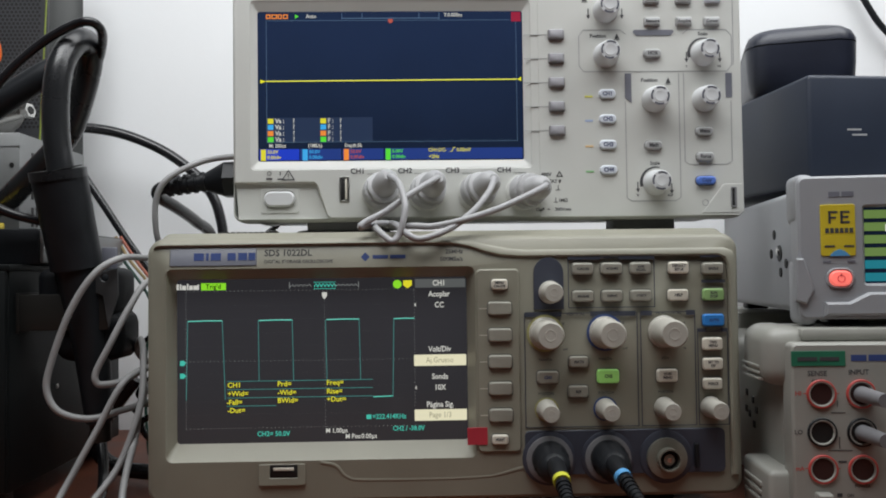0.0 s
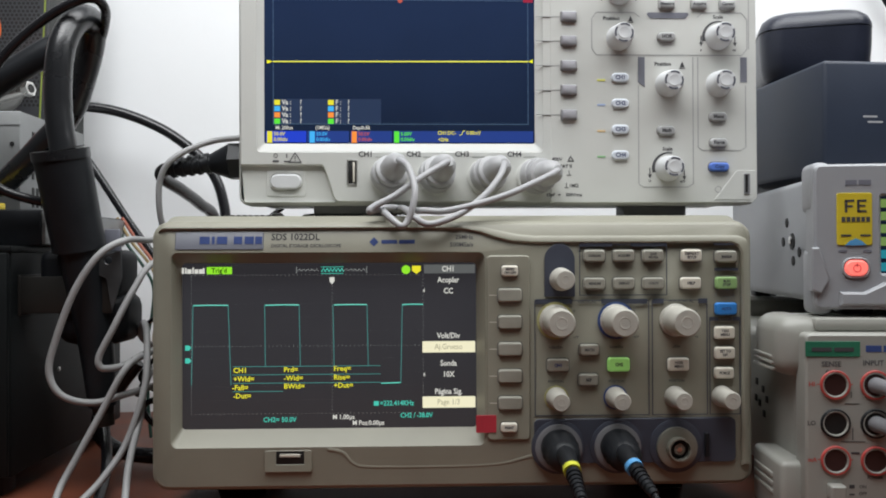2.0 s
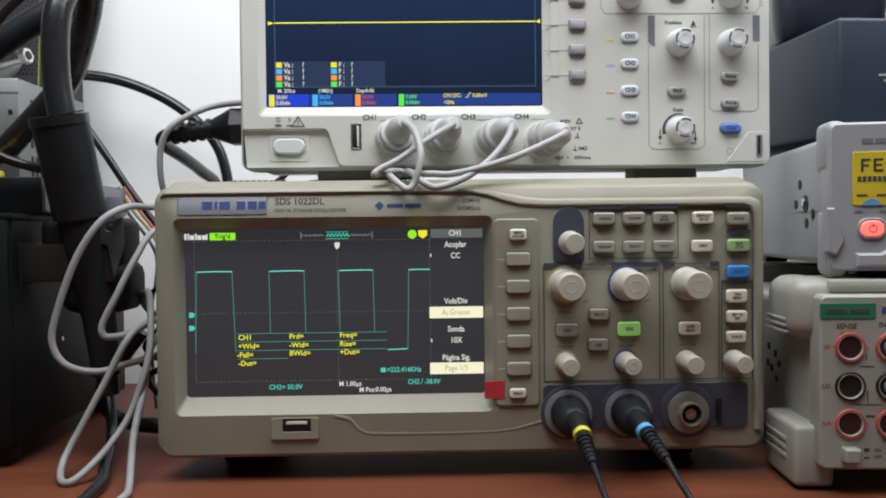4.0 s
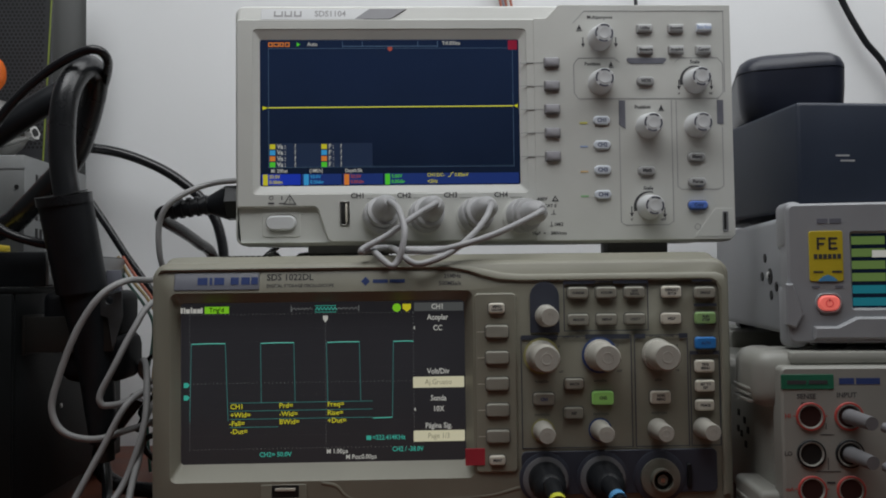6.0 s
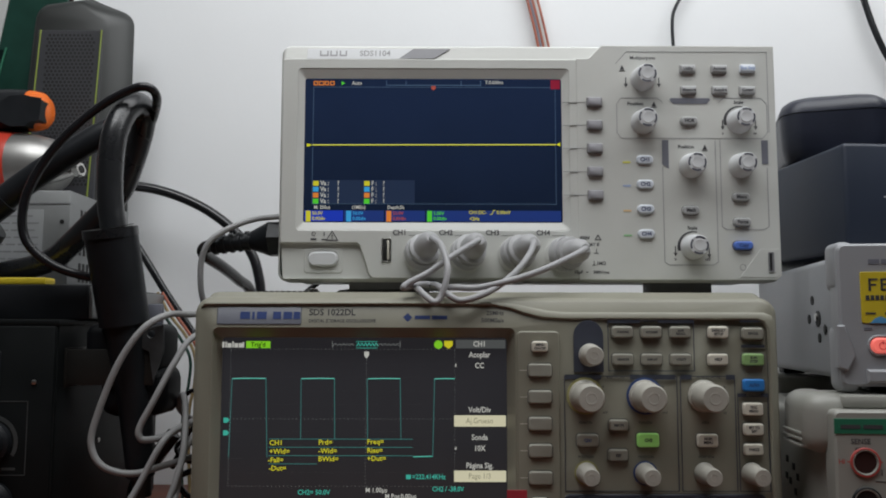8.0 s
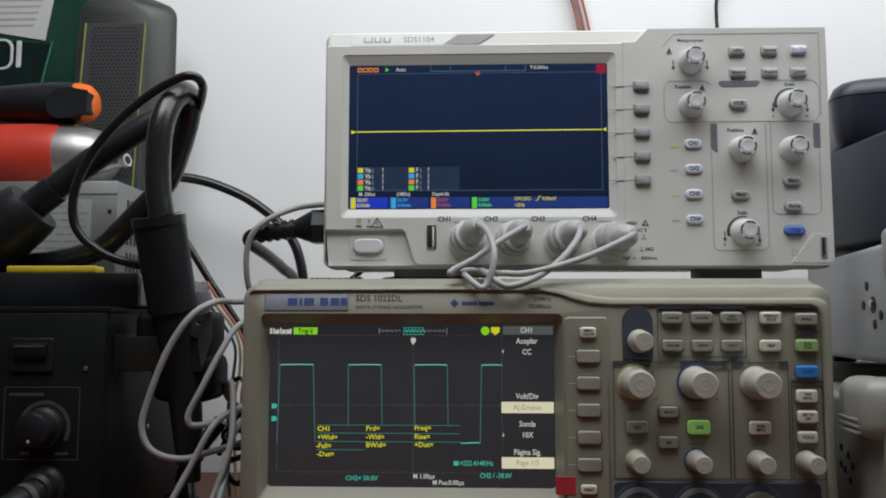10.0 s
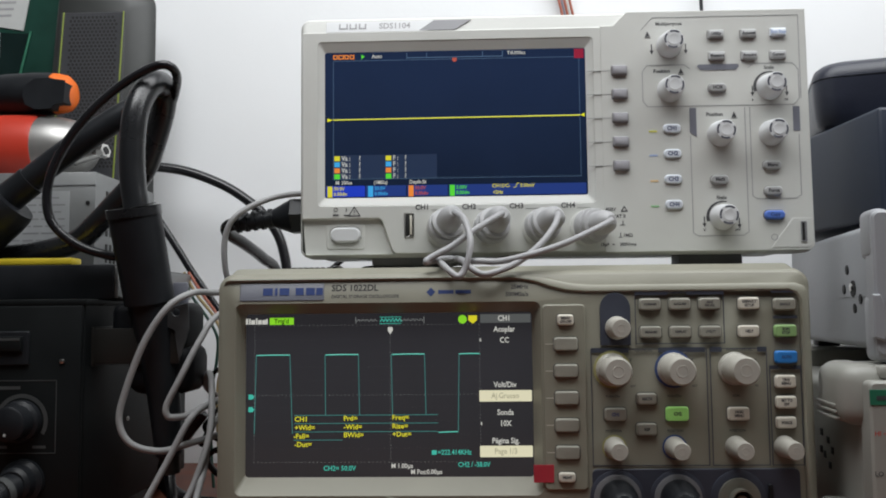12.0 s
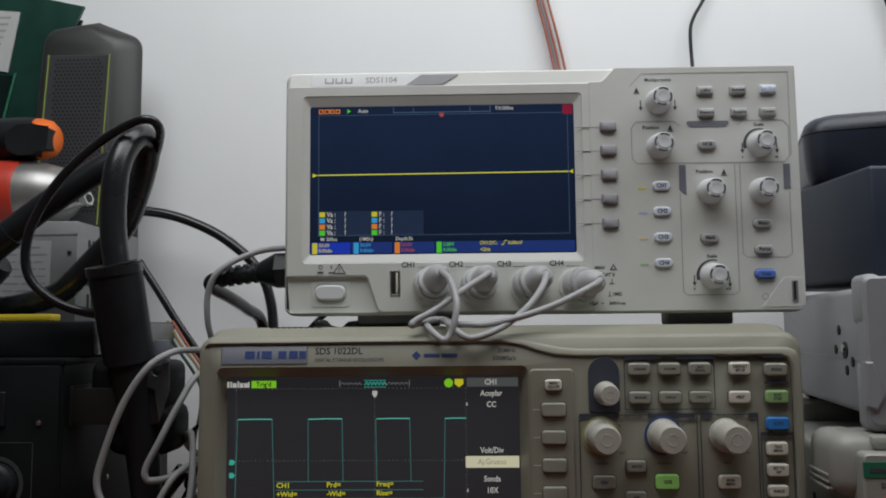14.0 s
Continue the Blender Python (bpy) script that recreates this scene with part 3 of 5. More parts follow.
L_DIM = light_mark("display_dim", (0.16, 0.17, 0.17), 0.5)
L_ORANGE = light_mark("display_orange", (0.90, 0.27, 0.04), 0.8)
L_GREEN2 = light_mark("display_green", (0.10, 0.75, 0.04), 0.8)
L_AZURE = light_mark("display_azure", (0.05, 0.42, 0.85), 0.8)
L_DEEP = light_mark("display_deep_blue", (0.012, 0.040, 0.22), 0.8)
L_BRIGHTBLUE = light_mark("display_bright_blue", (0.01, 0.045, 0.55), 0.8)
L_RED = light_mark("display_red", (0.42, 0.01, 0.05), 0.6)


def mark(x0, x1, z0, z1):
    return (min(x0, x1), max(x0, x1), min(z0, z1), max(z0, z1))


YD = 9.15
bm = Pieces()
for x, w, h in ((-147.0, 2.4, 3.2), (-144.0, 0.8, 3.2), (-142.8, 2.2, 2.4), (-140.1, 0.8, 3.4), (-138.9, 2.0, 2.4), (-136.5, 2.0, 2.4), (-134.4, 0.9, 3.0)):
    bars([(x, x + w, 129.0, 129.0 + h)], YD, bm=bm)
flat("readout", bm, L_WHITE, lcd)
tag = flat("status_tag", bars([mark(-132.3, -118.7, 128.7, 132.6)], YD), L_LIME, lcd)
flat("lettering", letters("Trig'd", -125.6, 130.6, 3.6, YD - 0.16, wide=1.0), M_PRINT, tag)
bm = bars([mark(-83.8, -83.5, 132.6, 129.0), mark(-45.6, -45.3, 132.6, 129.0)], YD)
for i in range(16):
    x = -83.2 + i * 2.33
    if not 5 <= i <= 9:
        tube([(x, YD, 130.2), (x + 1.1, YD, 131.4), (x + 2.2, YD, 130.2)], 0.14, 4, 1, True, bm)
flat("memory_bar", bm, L_GRID, lcd)
bm = bmesh.new()
for i in range(6):
    x = -70.0 + i * 2.0
    tube([(x, YD, 129.9), (x + 1, YD, 131.7), (x + 2, YD, 129.9)], 0.3, 4, 1, True, bm)
bars([mark(-70.3, -58.2, 128.7, 129.0), mark(-70.3, -58.2, 132.3, 132.6)], YD, bm=bm)
flat("memory_window", bm, L_CYAN, lcd)
flat("trigger_marker", plate([(-65.7, 126.8), (-65.7, 124.7), (-64.4, 122.9), (-63.0, 124.7), (-63.0, 126.8)], [], YD - 0.1, YD, 0), L_WHITE, lcd)
flat("run_mark", plate(circle(-23.9, 130.8, 2.4), [], YD - 0.1, YD, 0), L_LIME, lcd)
flat("usb_mark", plate([(-20.6, 132.9), (-20.6, 130.2), (-18.2, 128.4), (-15.8, 130.2), (-15.8, 132.9)][::-1], [], YD - 0.1, YD, 0), L_YELLOW, lcd)
flat("menu_header", bars([mark(-14.0, 14.0, 128.7, 133.5)], YD), L_DIM, lcd)
bm = Pieces()
for s, y in (("CH1", 433), ("Acoplar", 453), ("CC", 473), ("Volt/Div", 554), ("Sonda", 604), ("10X", 624), ("Página Sig.", 655)):
    letters(s, -0.7, 131.1 + (433 - y) * 0.3032, 4.3, YD - 0.2, wide=0.86, bm=bm)
for y in (472, 624):
    z = 131.1 + (433 - y) * 0.3032
    plate([(-14.6, z), (-13.7, z - 1.2), (-13.7, z + 1.2)], [], YD - 0.1, YD, 0, bm)
letters("M 1.00µs", -64.2, 50.3, 3.6, YD - 0.1, "LEFT", 0.9, bm)
letters("M Pos:0.00µs", -53.4, 47.0, 3.6, YD - 0.1, "LEFT", 0.9, bm)
flat("readout", bm, L_WHITE, lcd)
for s, y in (("Aj.Grueso", 574), ("Page 1/3", 674)):
    z = 131.1 + (433 - y) * 0.3032
    tag = flat("menu_field", plate(rrect(-15.0, 14.0, z - 3.1, z + 3.1, 0.5), [], YD - 0.1, YD, 0), L_CREAM, lcd)
    flat("lettering", letters(s, -0.7, z, 4.3, YD - 0.2, wide=0.86, bold=0.0), L_INK, tag)
# graticule
bm = bmesh.new()
for i in range(58):
    x = -140.7 + i * (-14.6 - -140.7) / 57
    bars([(x - 0.16, x + 0.16, z - 0.16, z + 0.16) for z in (128.1, 89.3, 52.5)], YD, 0.05, bm)
for i in range(42):
    z = 52.5 + i * (127.4 - 52.5) / 41
    bars([(x - 0.16, x + 0.16, z - 0.16, z + 0.16) for x in (-140.7, -64.4, -14.6)], YD, 0.05, bm)
tagged(flat("graticule", bm, L_GRID, lcd), kind="stuff")
bm = bmesh.new()
for k in range(1, 10):
    for i in range(58):
        x = -140.7 + i * (-14.6 - -140.7) / 57
        z = 52.5 + k * (127.4 - 52.5) / 10
        bars([(x - 0.08, x + 0.08, z - 0.08, z + 0.08)], YD, 0.03, bm)
tagged(flat("graticule_dots", bm, L_DIM, lcd), kind="stuff")
# square wave
hi, lo = 111.8, 68.6
bm = Pieces()
for x0, x1 in ((-139.5, -120.8), (-100.7, -82.3), (-63.3, -45.3), (-26.0, -14.6)):
    tube([(x0, YD, hi - 0.2), ((x0 + x1) / 2, YD, hi), (x1, YD, hi - 0.1)], 0.34, 6, 2, False, bm)
tube([(-37.8, YD, lo), (-27.2, YD, lo + 0.3)], 0.34, 6, 2, True, bm)
flat("trace", bm, L_CYAN, lcd)
bm = Pieces()
for x0, x1, z1 in ((-120.8, -119.3, 68.2), (-101.0, -100.7, 78.3), (-82.3, -81.7, 78.3), (-63.9, -63.3, 78.3), (-45.3, -44.7, 78.3), (-26.0, -26.9, 68.6), (-139.8, -140.7, 68.2)):
    tube([(x0, YD, hi), (x1, YD, z1)], 0.17, 5, 2, True, bm)
bars([mark(-118.4, -38.1, 78.1, 78.4), mark(-118.4, -38.1, 73.6, 73.9), mark(-118.4, -38.1, 69.0, 69.3), mark(-118.4, -91.3, 64.5, 64.8)], YD, bm=bm)
flat("trace_edge", bm, L_CYAN2, lcd)
bm = Pieces()
for s, x, y in (("CH1", -118.1, 76.1), ("Prd=", -90.7, 76.4), ("Freq=", -63.6, 76.8), ("+Wid=", -118.1, 71.4), ("-Wid=", -90.7, 71.7), ("Rise=", -63.6, 72.0),
                ("-Fall=", -118.7, 66.7), ("BWid=", -90.7, 67.3), ("+Dut=", -63.6, 67.6), ("-Dut=", -118.1, 62.2)):
    letters(s, x, y, 3.9, YD - 0.12, "LEFT", 1.0, bm)
flat("readout", bm, L_YELLOW, lcd)
bm = Pieces()
letters("CH2= 50.0V", -101.9, 49.1, 3.7, YD - 0.1, "LEFT", 0.95, bm)
letters("CH2 / -38.0V", -27.2, 50.9, 3.7, YD - 0.1, "LEFT", 0.88, bm)
letters("=222.414KHz", -38.4, 57.6, 3.7, YD - 0.1, "LEFT", 0.9, bm)
bars([mark(-41.7, -39.0, 56.4, 58.8)], YD, bm=bm)
for y in (88.6, 81.6):
    plate([(-144.0, y - 1.4), (-141.9, y - 1.4), (-140.7, y), (-141.9, y + 1.4), (-144.0, y + 1.4)], [], YD - 0.1, YD, 0, bm)
flat("readout", bm, L_CYAN, lcd)

# ---- upper oscilloscope ----
up = thing("oscilloscope", (32, 90, 158.6), "white bench oscilloscope showing a flat yellow line, on the beige one", "oscilloscope", "oscilloscopes")
part("case", rbox(-119, 183, 62, 117, 170, 313, 5, 3), M_OFFWHITE, up)
outline = rrect(-123.5, 188.4, 168.6, 318.6, 6, 5)
window = rrect(-111.5, 57, 200.5, 302, 2, 5)
base = [(x, z) for x, z in offset(outline, -1.6)]
tops = [(x, z - 9 if z > 300 else z) for x, z in base]
body = loft([(tops, 47.2), (base, 49.4), (outline, 52), (outline, 66), (offset(outline, -3), 70)], True, False)
bmesh.ops.delete(body, geom=[f for f in body.faces if len(f.verts) > 8], context="FACES_ONLY")
part("front_frame", body, M_OFFWHITE, up)
face = [(-64, 170.2), (64, 170.2), (64, 309), (-121, 309), (-121.9, 308), (-121.9, 192), (-74.5, 192), (-72.8, 190.6), (-66.8, 172)]
part("display_frame", plate(face, [window], 46.5, 54, 0.8), M_OFFWHITE, up)
part("strap_panel", plate([(-120, 170.2), (-64.5, 170.2), (-74, 192.5), (-121.9, 192.5)], [], 49.4, 54, 0.3), M_OFFWHITE, up)
bez_in = rrect(-107.5, 52.5, 206, 296, 0.8, 5)
part("display_bezel", loft([(offset(window, 0.2), 46.9), (bez_in, 49.4)], False, False), M_OFFWHITE, up)
screen = part("display", plate(offset(bez_in, 0.6), [], 49.0, 50, 0), M_GLASS_B, up, "dark blue lit display with a yellow line")
panel = [(62.2, 169.8), (184, 169.8), (187, 172.6), (186.6, 317.4), (78, 317.6), (70, 309.2), (62.2, 309.2)]
part("control_panel", plate(panel, [], 46.2, 58, 0.3), M_OFFWHITE, up)
# top strip
bm = plate([(-107, 308.6), (-44, 308.6), (-36, 316), (-107, 316)], [], 46.7, 47.6, 0.1)
badge = part("badge_strip", bm, M_WHITE, up)
badge.matrix_local = Matrix.Translation(-ORIGIN[up] * MM) @ Matrix.Translation((0, 47.2 * MM, 308.4 * MM)) @ Matrix.Rotation(radians(-13.7), 4, "X") @ Matrix.Translation((0, -47.2 * MM, -308.4 * MM)) @ Matrix.Translation(ORIGIN[up] * MM)
bm = Pieces()
letters("SDS1104", -74, 312.4, 5.6, 46.6, "LEFT", 0.95, bm)
for x, w in ((-99, 5.5), (-92.5, 4.6), (-86.6, 4.6)):
    bars(outline_bars(x, x + w, 310.6, 314.4, 0.9)[:1] + outline_bars(x, x + w, 310.6, 314.4, 0.9)[2:], 46.65, bm=bm)
flat("print", bm, M_LINE, badge)
flat("grey_flash", plate([(-49, 309), (-27, 309), (-17, 316), (-40, 316)], [], 46.6, 47.1, 0), M_FLASH, badge)
# soft keys with their lines
for z in (281, 266.4, 251.7, 237, 222.3):
    key(up, 73.2, z, 9.4, 6.0, 46.2, M_SOFTKEY, r=0.9, proud=2.4, gap=0.3)
bm = Pieces()
bars([(53.5, 68.4, z - 0.15, z + 0.15) for z in (281, 266.4, 251.7, 237, 222.3)], 46.4, 0.35, bm)
bars([(87, 87.4, 262, 280), (181, 181.4, 262, 280), (90, 113, 283.6, 284), (154, 178, 283.6, 284), (90, 178, 258, 258.4), (94, 182, 313.4, 313.8), (182, 182.4, 262, 313.8)], 46.15, bm=bm)
bars([(115, 115.4, 181, 240), (148, 148.4, 181, 257), (118, 145, 178.8, 179.2), (151, 151.4, 203, 257), (180, 180.4, 203, 240), (154, 177, 200.8, 201.2)], 46.15, bm=bm)
tube([(87, 46.2, 306), (94, 46.2, 313.6)], 0.2, 4, 1, True, bm)
for a, b in (((87.2, 280), (90, 283.8)), ((113, 283.8), (116, 281.2)), ((151, 281.2), (154, 283.8)), ((178, 283.8), (181.2, 280)), ((87.2, 262), (90, 258.2)), ((178, 258.2), (181.2, 262)), ((115.2, 181), (118, 179)), ((145, 179), (148.2, 181)), ((151.2, 203), (154, 201)), ((177, 201), (180.2, 203))):
    tube([(a[0], 46.2, a[1]), (b[0], 46.2, b[1])], 0.2, 4, 1, True, bm)
flat("panel_line", bm, M_LINE, up)
bm = Pieces()
plate([(120.4, 282.6), (122.6, 280.2), (143.6, 280.2), (145.8, 282.6), (145, 283.8), (121.2, 283.8)], [], 45.9, 46.3, 0, bm)
for x, s in ((117, 1), (179, -1)):
    plate([(x - 2, 242), (x + 2, 239 if s > 0 else 242), (x + 2, 257), (x - 2, 257)] if s < 0 else [(x - 2, 242), (x + 2, 239), (x + 2, 257), (x - 2, 257)], [], 45.9, 46.3, 0, bm)
flat("slate_print", bm, M_STRIPBAND, up)
bm = Pieces()
letters("Multipurpose", 104, 309.6, 3.0, 46.1, bm=bm)
for s, x, z, h in (("Position", 99, 280.1, 3.1), ("Scale", 163.6, 281.2, 3.0), ("Position", 130, 252.8, 3.1), ("Scale", 132.6, 201.9, 3.0), ("s", 153.2, 261.5, 2.4), ("ns", 173.4, 261.5, 2.4), ("V", 121.8, 182.4, 2.4), ("mV", 141.7, 182.4, 2.4),
                   ("400V", 66, 195.6, 3.0), ("CAT II", 71, 191.4, 2.8), ("1M\u03a9", 76, 179.8, 2.8), ("15pF", 62, 174.4, 2.7), ("300Vrms", 76, 174.4, 2.7)):
    letters(s, x, z, h, 46.1, bm=bm, bold=0.03)
for x, z in ((91, 302.6), (110.6, 279.2), (141.7, 251.8)):
    plate([(x - 1.5, z - 0.8), (x + 1.5, z - 0.8), (x, z + 2.6)], [], 46.05, 46.3, 0, bm)
    bars([(x - 1.8, x + 1.8, z - 1.6, z - 1.2)], 46.15, bm=bm)
for x, z in ((93.3, 293), (114, 293), (153.3, 266), (173.9, 266), (121.9, 186.6), (142.7, 185.6)):
    tube([(x, 46.2, z + 4), (x, 46.2, z)], 0.35, 4, 1, True, bm)
    plate([(x - 1.2, z), (x, z - 2.4), (x + 1.2, z)], [], 46.05, 46.3, 0, bm)
for x, z in ((163.7, 269), (133, 190.1)):
    arc = [(x + 9.9 * math.cos(radians(a)), z + 9.9 * math.sin(radians(a))) for a in range(75, 196, 10)]
    arc += [(x + (9.3 - (a - 75) * 0.012) * math.cos(radians(a)), z + (9.3 - (a - 75) * 0.012) * math.sin(radians(a))) for a in range(195, 74, -10)]
    plate(arc, [], 46.05, 46.3, 0, bm)
plate([(72, 194.2), (76.4, 194.2), (74.2, 198)], [[(73, 194.8), (75.4, 194.8), (74.2, 196.9)]], 46.05, 46.3, 0, bm)
bars([(71.5, 74.5, 186, 186.4), (73, 73.4, 186, 189), (70.5, 72.8, 178.6, 179), (71.4, 71.8, 178.6, 181.6), (66.6, 68, 174.2, 174.8)], 46.15, bm=bm)
for s, x in (("CH1", -48, ), ("CH2", -19.5), ("CH3", 9.3), ("CH4", 40.5)):
    letters(s, x, 198.6, 4.5, 46.35, bm=bm, bold=0.02)
    bars([(x + 5.6, x + 13.5, 196.9, 197.1)], 46.4, bm=bm)
for x, z, n in ((-101, 195, 1), (-94.5, 195, 0)):
    bars([(x - 1.8, x + 1.8, z - 1, z)] if n else [(x - 1.6, x + 1.6, z - 1, z - 0.3), (x - 0.3, x + 0.3, z + 1.6, z + 3.8)], 46.4, bm=bm)
plate(circle(-101, 197.8, 1.3, 14), [circle(-101, 197.8, 1.0, 14)], 46.3, 46.5, 0, bm)
plate([(-93.6, 193.6), (-85.6, 193.6), (-89.6, 200)], [[(-92.6, 194.2), (-86.6, 194.2), (-89.6, 199)]], 46.3, 46.5, 0, bm)
bars([(-89.85, -89.35, 195.8, 197.6), (-89.85, -89.35, 194.7, 195.2)], 46.4, bm=bm)
flat("print", bm, M_PRINT, up)
# keys
for s, x, z, m in (("Utility", 132, 302.2, M_PANELKEY), ("Autoset", 151.7, 302.2, M_PANELKEY), ("Run/Stop".replace("/", " "), 169.5, 302.6, M_LITKEY), ("Measure", 132.3, 288.6, M_PANELKEY), ("Acquire", 151.8, 288.6, M_PANELKEY), ("Cursor", 169, 288.6, M_PANELKEY)):
    key(up, x, z, 9.6, 5.2, 46.2, m, s, 2.7, M_CH_BLUE if m is M_LITKEY else None, r=0.8, proud=2.4, gap=0.05 if m is M_LITKEY else 0.25)
for s, x, z in (("HOR", 132, 268.9), ("Math", 131.6, 212.7), ("Menu", 163, 221), ("Force", 163.2, 205.5)):
    key(up, x, z, 10.6, 5.4, 46.2, M_PANELKEY, s, 3.1, r=2.4, proud=2.4, gap=0.3)
for s, z in (("CH1", 244.4), ("CH2", 229), ("CH3", 213.4), ("CH4", 198)):
    key(up, 104, z, 10.6, 5.8, 46.2, M_LITKEY, s, 3.5, M_KEYINK, r=2.6, proud=1.6, gap=0.04)
key(up, 163.4, 191, 12, 5.2, 46.2, M_COPYKEY, "Copy", 2.9, M_BLUETEXT, r=2.4, proud=2.6, label="royal blue key")
for z, m in ((243, M_CH_YELLOW), (228.2, M_CH_BLUE), (212.6, M_CH_ORANGE), (197.2, M_CH_GREEN)):
    part("lamp_mark", plate(rrect(90.2, 95.2, z - 0.6, z + 0.6, 0.5), [], 46.0, 46.3, 0.05), m, up)


def ring_knob(x, z, r, h):
    """A tapered knob whose front ring has its middle at x, z."""
    front = 46.2 - h
    k = part("knob", lathe([(r * 1.04, 46.4), (r * 1.04, 45), (r, 44), (r * 0.9, front + 4), (r * 0.84, front + 1.2), (r * 0.76, front)], x, z, 40, 0.22), M_WHITE, up)
    bm = Pieces()
    for a0 in (50, 140, 230, 320):
        pts = [(x + r * 0.75 * math.cos(radians(a0 + a)), z + r * 0.75 * math.sin(radians(a0 + a))) for a in range(0, 65, 8)]
        pts += [(x + r * 0.6 * math.cos(radians(a0 + a)), z + r * 0.6 * math.sin(radians(a0 + a))) for a in range(64, -1, -8)]
        plate(pts, [], front - 0.12, front + 0.2, 0, bm)
    flat("grip_mark", bm, M_KNOBMARK, k)
    part("cap", lathe([(r * 0.47, front + 0.2), (r * 0.45, front - 0.4), (r * 0.32, front - 0.2)], x, z, 20), M_WHITE, k)


for x, z in ((103.9, 296.1), (103.7, 268.5), (163.7, 269), (133.1, 240.8), (163.8, 240.9), (133, 190.1)):
    ring_knob(x, z, 7.5, 12.5)
part("corner_wedge", plate([(161, 171.4), (183.6, 171.4), (185.8, 174), (185.8, 189), (174.4, 189)], [], 45.9, 46.4, 0.15), M_OFFWHITE, up)
slot = part("side_slot", plate(rrect(178.8, 182.2, 174.8, 187, 0.6), [rrect(179.4, 181.0, 175.6, 186.2, 0.3)], 45.1, 45.8, 0.1), M_GREYKEY, up)
part("slot_gap", plate(rrect(179.3, 181.1, 175.5, 186.3, 0.3), [], 45.4, 45.7, 0), M_DARKHOLE, slot)
flat("ground_mark", plate(circle(163.2, 177.6, 2.0, 18), [circle(163.2, 177.6, 1.6, 18)], 46.1, 46.25, 0), M_LINE, up)
part("power_button", plate(rrect(-104.5, -86, 178, 187, 4.4), [], 46.6, 50, 0.9), M_WHITE, up)
part("power_well", plate(rrect(-107, -83.5, 173.8, 189.2, 2), [rrect(-105, -85.6, 177.4, 187.6, 4.8)], 48.9, 49.6, 0.3), M_OFFWHITE, up)
usb = part("usb_port", plate(rrect(-59, -53, 180.4, 195.4, 0.4), [rrect(-58.2, -53.8, 181.2, 194.6, 0.2)], 45.9, 48, 0.1), M_CHROME, up)
part("slot", rbox(-58.2, -53.8, 46.2, 48, 181.2, 194.6, 0.1), M_DARKHOLE, usb)
part("tongue", rbox(-55.6, -54.4, 45.95, 47.8, 182, 194, 0.1), M_CREAM, usb)
for x0, x1 in ((-80, -30), (110, 149)):
    part("foot", rbox(x0, x1, 62, 84, 161.9, 172, 1.5), M_GREYKEY, up)
part("tilt_bar", rbox(-80, -20, 57, 62, 163.4, 170, 1), M_GREYKEY, up)
for x in (-35, -7, 23, 52):
    part("bnc_socket", lathe([(10.8, 47), (10.8, 44.6), (9.6, 44), (7, 44)], x, 185, 32), M_OFFWHITE, up)

# ---- what the upper display shows ----
YU = 48.95
bm = Pieces()
for u, w in ((137, 16), (156, 20), (178, 15), (197, 17)):
    bars(outline_bars((-126.28 + (u) * 0.1708), (-126.28 + (u + w) * 0.1708), 292.3, 295.0, 0.6), YU, bm=bm)
flat("maker_mark", bm, L_ORANGE, screen)
bm = plate([(-85.3, 292.3), (-83.1, 293.7), (-85.3, 295.1)], [], YU - 0.1, YU, 0)
flat("run_mark", bm, L_GREEN2, screen)
bm = Pieces()
letters("Auto", -75.6, 293.7, 3.4, YU - 0.1, wide=0.9, bm=bm)
letters("T:0.000ns", 10.8, 294.3, 3.2, YU - 0.1, wide=0.9, bm=bm)
for s, u in (("M: 200us", 175), ("(1MS/s)", 308), ("Depth:5k", 443)):
    letters(s, (-126.28 + (u) * 0.1708), 214.7, 3.1, YU - 0.1, wide=0.9, bm=bm)
for i in range(4):
    z = 229.8 + i * (218.6 - 229.8) / 3
    letters("Va :", -95.0, z, 3.9, YU - 0.15, wide=0.9, bm=bm, bold=0.03)
    letters("?", -86.5, z, 3.9, YU - 0.15, wide=0.9, bm=bm)
    letters("F :", -64.3, z, 3.9, YU - 0.15, wide=0.9, bm=bm)
    letters("?", -58.2, z, 3.9, YU - 0.15, wide=0.9, bm=bm)
flat("readout", bm, L_WHITE, screen)
bm = bars(outline_bars(-102.9, 49.3, 216.8, 291.3, 0.22), YU, 0.05)
bars([mark(-57.1, -56.8, 292.0, 295.8), mark(2.1, 2.5, 292.0, 295.8), mark(-56.8, 2.1, 292.3, 292.7), mark(-44.8, -44.5, 292.3, 295.8), mark(-10.2, -9.8, 292.3, 295.8)], YU, bm=bm)
for i in range(80):
    x = -102.9 + i * (49.3 - -102.9) / 80
    bars([(x - 0.08, x + 0.08, 217.5, 217.9)], YU, 0.04, bm)
flat("graticule", bm, light_mark("display_grid_blue", (0.12, 0.22, 0.36), 0.6), screen)
flat("measure_field", bars([mark(-102.7, -38.9, 217.2, 231.9)], YU, 0.03), light_mark("display_field_blue", (0.016, 0.034, 0.085), 0.7), screen)
bm = Pieces()
tube([(-102.9, YU, 254.1), (49.3, YU, 254.6)], 0.34, 6, 1, True, bm)
plate([(-106.5, 255.1), (-103.1, 254.1), (-106.5, 252.8)][::-1], [], YU - 0.1, YU, 0, bm)
plate([(49.6, 254.6), (52.0, 256.0), (52.0, 253.5)][::-1], [], YU - 0.1, YU, 0, bm)
flat("trace", bm, light_mark("display_trace_yellow", (0.72, 0.72, 0.01), 0.95), screen)
